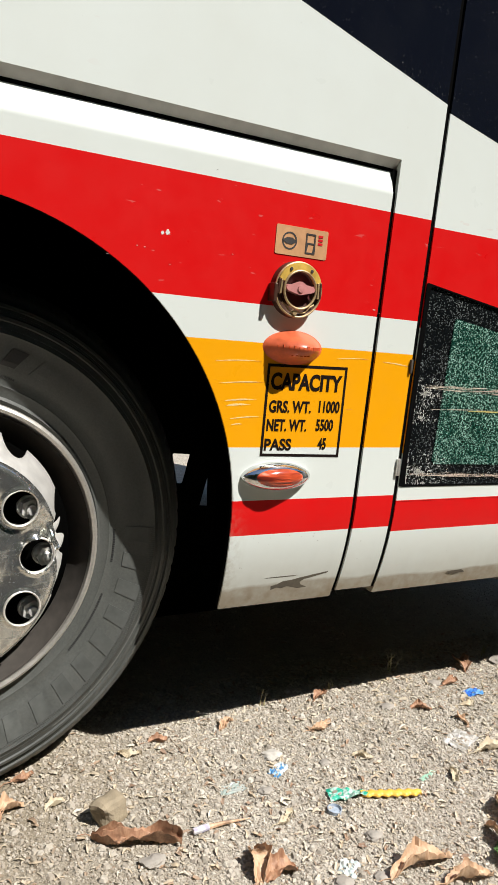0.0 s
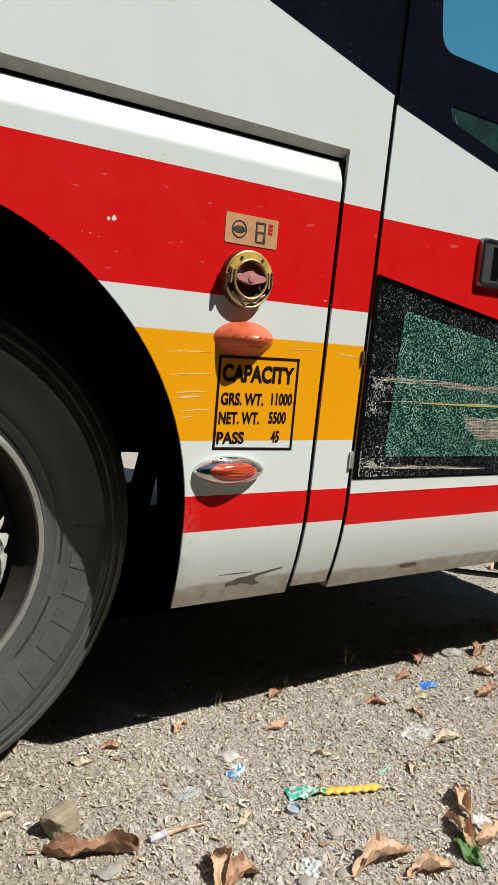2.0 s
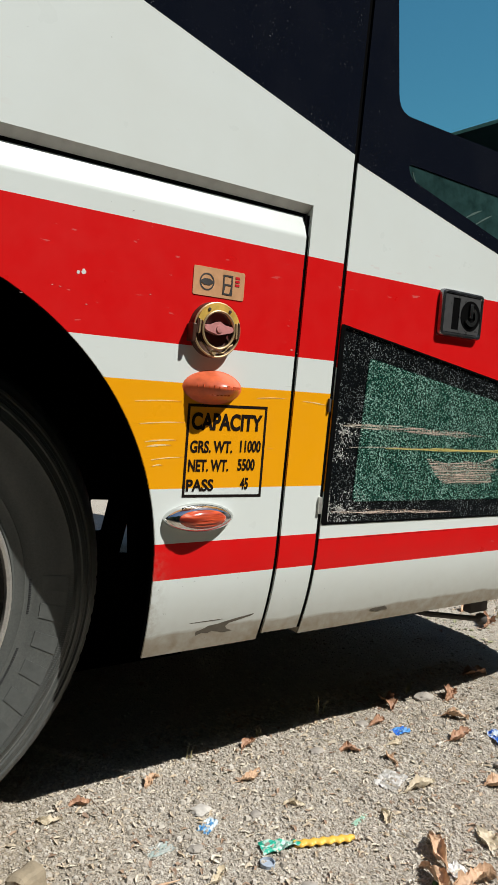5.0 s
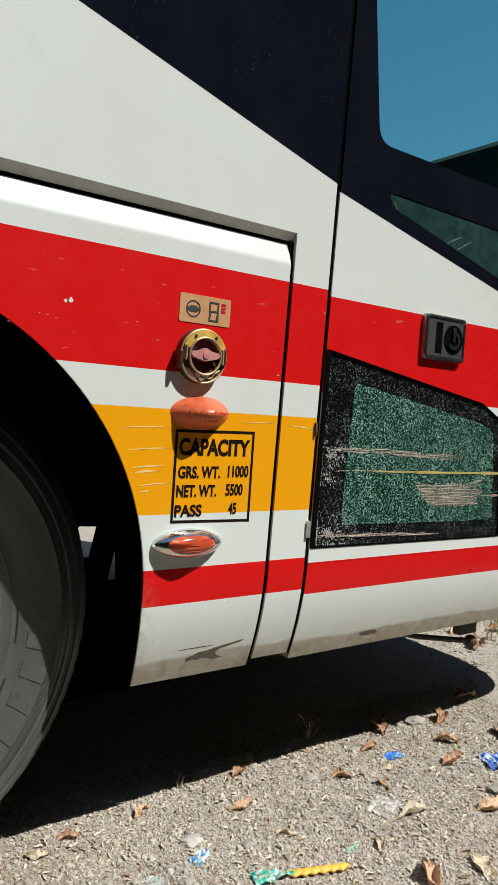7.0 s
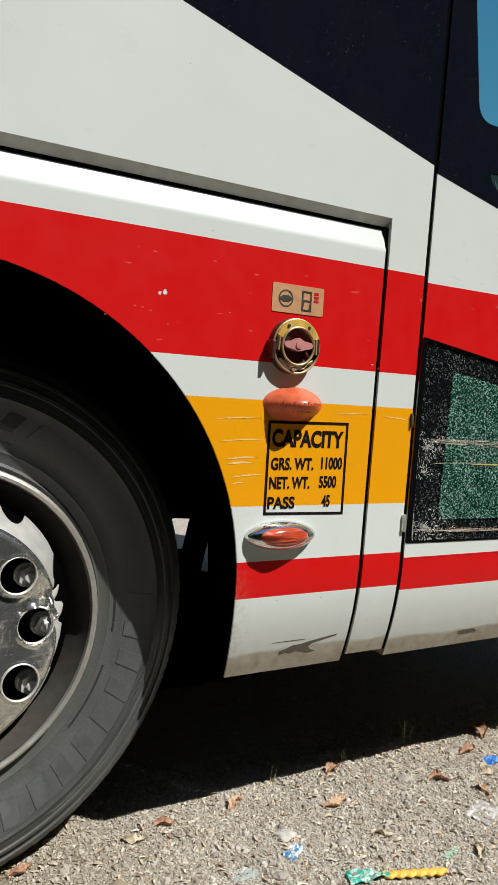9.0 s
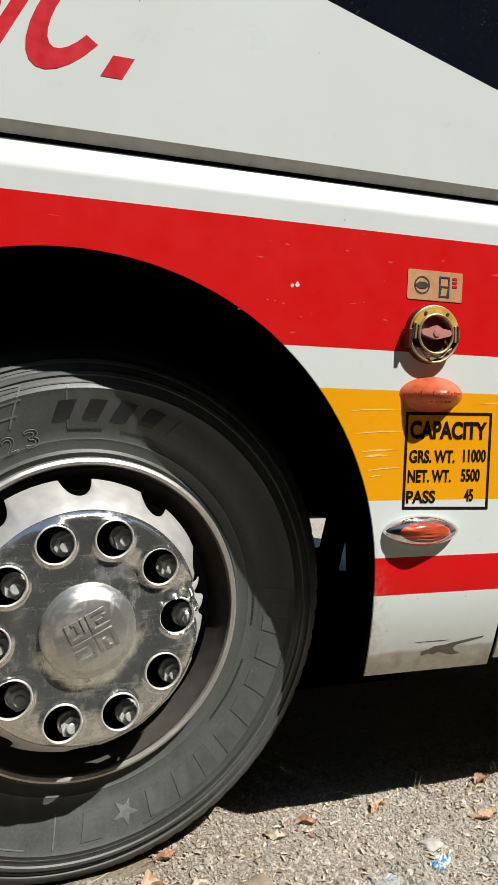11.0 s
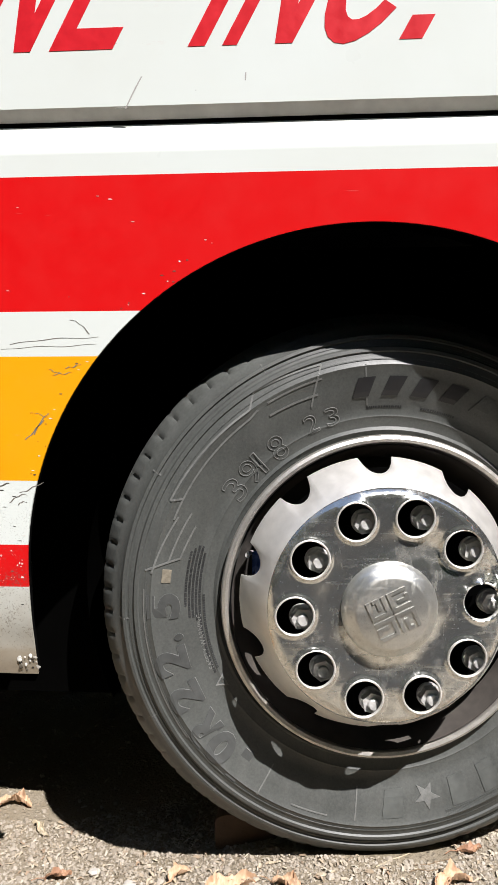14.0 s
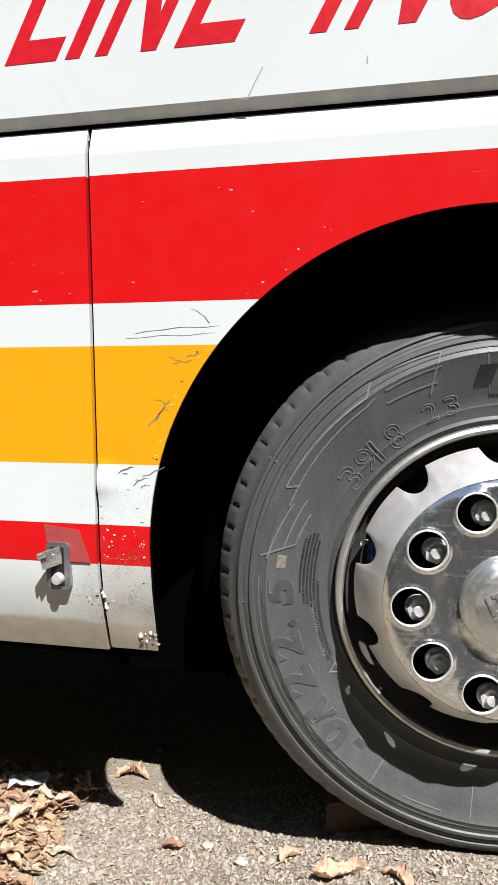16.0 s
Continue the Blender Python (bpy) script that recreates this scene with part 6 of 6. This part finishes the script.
def film(name, a, b, scale=60.0):
    n = Nodes(name)
    return n.set(Base_Color=n.mix(n.ramp(n.noise(scale, 2.0), 0.47, 0.53), a, b), Roughness=0.3)


crumple("sweet_wrapper", 0.686, 0.004, 0.050, 0.026, 0.010, film("blue_white_film", (0.06, 0.24, 0.48), (0.58, 0.66, 0.70)), 1, "blue and white crumpled sweet wrapper on gravel", "wrapper", 30)
crumple("sweet_wrapper", 1.387, 0.118, 0.058, 0.030, 0.014, film("blue_film", (0.025, 0.13, 0.52), (0.10, 0.30, 0.62)), 2, "bright blue crumpled plastic wrapper on gravel", "wrapper", 0)
crumple("sweet_wrapper", 1.617, -0.049, 0.085, 0.06, 0.022, film("blue_pale_film", (0.02, 0.12, 0.55), (0.55, 0.62, 0.68)), 3, "blue and pale crumpled plastic scrap on gravel", "wrapper", 60)
crumple("plastic_scrap", 1.173, -0.052, 0.085, 0.060, 0.007, film("clear_scrap_film", (0.36, 0.34, 0.30), (0.60, 0.58, 0.55)), 4, "crumpled clear plastic scrap on gravel", "plastic scrap", 20)
crumple("plastic_scrap", 0.997, -0.132, 0.055, 0.012, 0.003, film("mint_film", (0.30, 0.50, 0.38), (0.5, 0.62, 0.52)), 5, "narrow mint green plastic strip on gravel", "plastic scrap", 15)
crumple("paper_scrap", 1.043, -0.360, 0.045, 0.04, 0.016, film("white_paper", (0.60, 0.59, 0.56), (0.70, 0.69, 0.66)), 6, "crumpled white paper scrap on gravel", "paper scrap", 10)
crumple("paper_scrap", 0.655, -0.30, 0.040, 0.035, 0.012, film("pale_blue_paper", (0.48, 0.56, 0.56), (0.62, 0.66, 0.64)), 7, "crumpled pale blue paper scrap on gravel", "paper scrap", 40)
crumple("paper_scrap", 0.042, 0.052, 0.075, 0.018, 0.004, film("flat_white_paper", (0.64, 0.63, 0.60), (0.72, 0.71, 0.68)), 8, "flat white paper strip on gravel beside the tyre", "paper scrap", 4)
crumple("paper_scrap", -1.045, 0.33, 0.09, 0.05, 0.02, film("bright_paper", (0.66, 0.65, 0.62), (0.74, 0.73, 0.70)), 9, "crumpled white paper in a drift of leaves", "paper scrap", 20).location.z += 0.05
crumple("paper_scrap", 0.62, -0.045, 0.035, 0.02, 0.004, film("pale_paper", (0.52, 0.50, 0.45), (0.6, 0.58, 0.53)), 10, "small pale paper scrap on gravel", "paper scrap", 40)
crumple("plastic_scrap", 0.56, -0.015, 0.06, 0.03, 0.006, film("grey_green_film", (0.30, 0.36, 0.33), (0.40, 0.43, 0.40)), 11, "flattened grey-green plastic scrap on gravel", "plastic scrap", 0)

# yellow wavy stick with its green end
stick = thing("plastic_stick", "wavy yellow plastic stick with a green wrapper end on gravel", "plastic stick", "", (0.835, -0.150, ground_height(0.835, -0.15)))
d = Vector((0.929 - 0.737, -0.182 + 0.117, 0)).normalized()
turn = math.degrees(math.atan2(d.y, d.x))
bm = bmesh.new()
n = 46
rows = []
for i in range(n + 1):
    x = -0.035 + 0.135 * i / n
    wv = 0.0024 * math.sin(i / n * 2 * math.pi * 6.5)
    wd = 0.0098 * (1 - 0.5 * max(0, (i / n - 0.9) / 0.1))
    rows.append([(x, wv + wd * math.cos(a), 0.009 + 0.0055 * math.sin(a)) for a in np.linspace(0, 2 * math.pi, 13)])
grid(bm, rows)
bmesh.ops.remove_doubles(bm, verts=bm.verts, dist=1e-6)
bmesh.ops.holes_fill(bm, edges=bm.edges)
part("stick_body", moved(bm, pose(0, 0, 0, 0, 0, turn)), plain("yellow_plastic", (0.76, 0.46, 0.07), 0.35, grain=60), stick, "wavy yellow plastic", smooth=True)
bm = bmesh.new()
r = random.Random(5)
rows = [[(-0.105 + 0.085 * i / 8, (j / 6 - 0.5) * (0.040 - 0.003 * i) + r.uniform(-0.003, 0.003), 0.003 + 0.024 * abs(noise.noise((i * 0.9, j * 1.3, 4.0))) + 0.004 * r.random()) for j in range(7)] for i in range(9)]
fs = grid(bm, rows)
out = bmesh.ops.extrude_face_region(bm, geom=fs)["geom"]
bmesh.ops.translate(bm, vec=(0, 0, 0.0006), verts=[g for g in out if isinstance(g, bmesh.types.BMVert)])
part("wrapper_end", moved(bm, pose(0, 0, 0, 0, 0, turn)), film("green_film", (0.03, 0.38, 0.26), (0.46, 0.62, 0.54), 70.0), stick, "crumpled green film")

# bottle cap
x, y = 0.721, -0.159
capthing = thing("bottle_cap", "small blue-rimmed plastic bottle cap on gravel", "bottle cap", "", (x, y, ground_height(x, y)))
bm = bmesh.new()
rows = [[(rr * math.cos(2 * math.pi * k / 28), rr * math.sin(2 * math.pi * k / 28), z) for k in range(29)] for rr, z in ((0.0145, 0.0), (0.0150, 0.008), (0.0138, 0.0085), (0.0130, 0.003), (0.0005, 0.003))]
grid(bm, rows)
bmesh.ops.remove_doubles(bm, verts=bm.verts, dist=1e-6)
part("cap_shell", bm, plain("blue_grey_plastic", (0.36, 0.42, 0.50), 0.4), capthing, smooth=True)


def stone(name, x, y, s, flat, mat_, seed, label, dz=0.0):
    bm = bmesh.new()
    bmesh.ops.create_icosphere(bm, subdivisions=3, radius=1.0)
    for v in bm.verts:
        k = 1 + 0.36 * noise.noise(v.co * 1.8 + Vector((seed, 0, 0))) + 0.15 * noise.noise(v.co * 5 + Vector((0, seed, 0)))
        v.co = Vector((v.co.x * s[0], v.co.y * s[1], v.co.z * flat)) * k
    low = min(v.co.z for v in bm.verts)
    ob = part(name, bm, mat_, None, smooth=True)
    ob.location = (x, y, ground_height(x, y) - low * 0.45 + dz)
    return tagged(ob, label, "stone", "stones")


STONE = plain("tan_stone", (0.30, 0.245, 0.165), 0.85, grain=40, vary=0.3, bump=0.5, dist=0.003)
STONE_GREY = plain("grey_stone", (0.33, 0.30, 0.26), 0.85, grain=60, vary=0.25, bump=0.5, dist=0.002)
STONE_WHITE = plain("pale_stone", (0.50, 0.47, 0.42), 0.8, grain=60, vary=0.2, bump=0.4, dist=0.002)
bm = box(bmesh.new(), (-0.030, -0.024, 0.0), (0.030, 0.024, 0.050), 0.010)
bmesh.ops.subdivide_edges(bm, edges=bm.edges[:], cuts=2, use_grid_fill=True)
for v in bm.verts:
    v.co += Vector((0.008, 0.008, 0.006)) * noise.noise(v.co * 28) + Vector((-0.25 * (v.co.z - 0.025), 0, 0))
ob = part("stone", moved(bm, pose(0, 0, 0, 0, 0, 24)), STONE, None)
ob.location = (0.292, -0.018, ground_height(0.292, -0.018) - 0.004)
tagged(ob, "blocky tan stone on gravel", "stone", "stones")
for k, (x, y, s, mt) in enumerate(((0.699, 0.056, 0.024, STONE_WHITE), (0.623, -0.049, 0.017, STONE_GREY), (0.33, -0.16, 0.022, STONE_GREY), (0.62, -0.33, 0.020, STONE_GREY), (0.70, -0.34, 0.016, STONE_GREY), (1.50, -0.15, 0.034, STONE_GREY), (1.62, 0.24, 0.035, STONE_GREY), (1.32, 0.20, 0.02, STONE_GREY), (1.10, 0.14, 0.018, STONE_GREY), (0.80, -0.01, 0.014, STONE_GREY), (0.75, -0.25, 0.017, STONE_GREY), (-0.846, 0.307, 0.012, STONE_GREY), (-0.479, 0.152, 0.014, STONE_WHITE), (-0.566, 0.218, 0.012, STONE_WHITE))):
    stone("stone", x, y, (s, s * 0.75), s * 0.38, mt, 20 + k, "flat pale stone on gravel" if mt is STONE_WHITE else "small flat grey stone on gravel")
# brown chock stone under the tread
bm = bmesh.new()
prism(bm, rounded([(-0.315, -0.075), (-0.17, -0.06), (-0.20, -0.006), (-0.290, 0.034), (-0.315, 0.026)], 0.012, 3), 0.20, 0.34)
for v in bm.verts:
    v.co += Vector((0.006, 0.004, 0.006)) * noise.noise(v.co * 14)
ob = part("wheel_chock", bm, plain("brown_chock_stone", (0.085, 0.052, 0.032), 0.8, grain=35, vary=0.3, bump=0.5, dist=0.004), None)
tagged(ob, "brown stone wedged under the tyre as a chock", "wheel chock")

# spent match-like stub with a dry stalk
stub = thing("paper_stub", "white paper stub with a dry orange leaf stalk on gravel", "paper stub", "", (0.44, -0.120, ground_height(0.44, -0.12)))
bm = bmesh.new()
tube(bm, [(-0.016, 0.0, 0.007), (0.0, 0.0, 0.008), (0.016, 0.001, 0.008)], [0.006, 0.007, 0.006], 9)
part("stub_paper", bm, film("stub_white", (0.62, 0.60, 0.62), (0.45, 0.42, 0.55), 80.0), stub, smooth=True)
bm = bmesh.new()
tube(bm, [(0.014, 0.001, 0.007), (0.05, 0.002, 0.006), (0.105, -0.002, 0.004)], [0.0055, 0.0035, 0.001], 7)
part("stub_stalk", bm, LEAF_TAN, stub, "dry orange stalk", smooth=True)

# twigs and straws
TWIG = plain("dry_twig", (0.20, 0.145, 0.09), 0.8, grain=80, vary=0.3)
STRAW = plain("pale_straw", (0.48, 0.41, 0.28), 0.7, grain=80, vary=0.2)
r = random.Random(9)
for k in range(46):
    x, y = r.uniform(-1.0, 1.9), r.uniform(-0.45, 0.30)
    if near_wheel(x, y):
        continue
    ln, a = r.uniform(0.03, 0.09), r.uniform(0, 6.28)
    pts = []
    for i in range(5):
        t = i / 4 - 0.5
        px, py = x + ln * t * math.cos(a), y + ln * t * math.sin(a)
        pts.append((px + 0.004 * r.uniform(-1, 1) - x, py + 0.004 * r.uniform(-1, 1) - y, ground_height(px, py) + 0.0018))
    rad = r.uniform(0.0007, 0.0016)
    ob = part("twig", tube(bmesh.new(), pts, [rad, rad, rad, rad * 0.9, rad * 0.5], 6), r.choice((TWIG, STRAW)), None, smooth=True)
    ob.location = (x, y, 0)
    tagged(ob, "thin dry twig lying on gravel", "twig", "twigs")

# grass
GRASS = leaf_material("grass_blade", (0.16, 0.21, 0.07), (0.30, 0.33, 0.14))
GRASS_DRY = leaf_material("dry_grass_blade", (0.30, 0.27, 0.13), (0.42, 0.37, 0.20))


def tuft(x, y, n, h, seed, mat_, label, toward=None):
    rr = random.Random(seed)
    root = thing("grass_tuft", label, "grass", "grass tufts", (x, y, ground_height(x, y)))
    for _ in range(n):
        a, ln, lean = rr.random() * 6.28 if toward is None else toward + rr.uniform(-0.9, 0.9), h * rr.uniform(0.5, 1.0), rr.uniform(0.1, 0.6)
        bx, by = rr.uniform(-0.006, 0.006) * n ** 0.5, rr.uniform(-0.006, 0.006) * n ** 0.5
        bm = bmesh.new()
        rows = []
        for i in range(6):
            t = i / 5
            o = ln * lean * t * t
            wd = 0.0019 * (1 - t) + 0.0004
            cx, cy, cz = bx + o * math.cos(a), by + o * math.sin(a), ln * t * (1 - 0.2 * lean * t)
            rows.append([(cx - wd * math.sin(a), cy + wd * math.cos(a), cz), (cx + 0.0006 * math.cos(a), cy + 0.0006 * math.sin(a), cz - 0.0004), (cx + wd * math.sin(a), cy - wd * math.cos(a), cz)])
        grid(bm, rows)
        part("blade", bm, mat_, root, recalc=False)
    return root


tuft(1.240, 0.300, 4, 0.105, 1, GRASS_DRY, "few thin pale grass blades at the edge of the shadow", -2.3)
for k, (x, y) in enumerate(((2.62, 0.80), (2.70, 0.70), (2.80, 0.78), (2.75, 0.88), (2.90, 0.82), (2.66, 0.92), (2.58, 0.66), (2.86, 0.68))):
    tuft(x, y, 9, 0.13, 30 + k, GRASS if k % 3 else GRASS_DRY, "tuft of half-dry grass among fallen leaves")
tuft(0.79, 0.255, 2, 0.05, 2, GRASS_DRY, "two dry grass blades at the edge of the shadow", -2.0)
tuft(1.01, 0.275, 3, 0.045, 4, GRASS_DRY, "few dry grass blades at the edge of the shadow", -2.6)
tuft(1.59, 0.285, 2, 0.04, 5, GRASS_DRY, "two bent dry grass blades on gravel", 0.2)
tuft(1.62, 0.30, 3, 0.05, 3, GRASS_DRY, "few dry grass blades on gravel")
for k, (x, y) in enumerate(((2.75, 0.86), (2.90, 0.92), (2.85, 0.78), (3.05, 0.95), (2.98, 0.84))):
    tuft(x, y, 14, 0.11, 10 + k, GRASS if k % 2 else GRASS_DRY, "dry and green grass tuft on gravel")
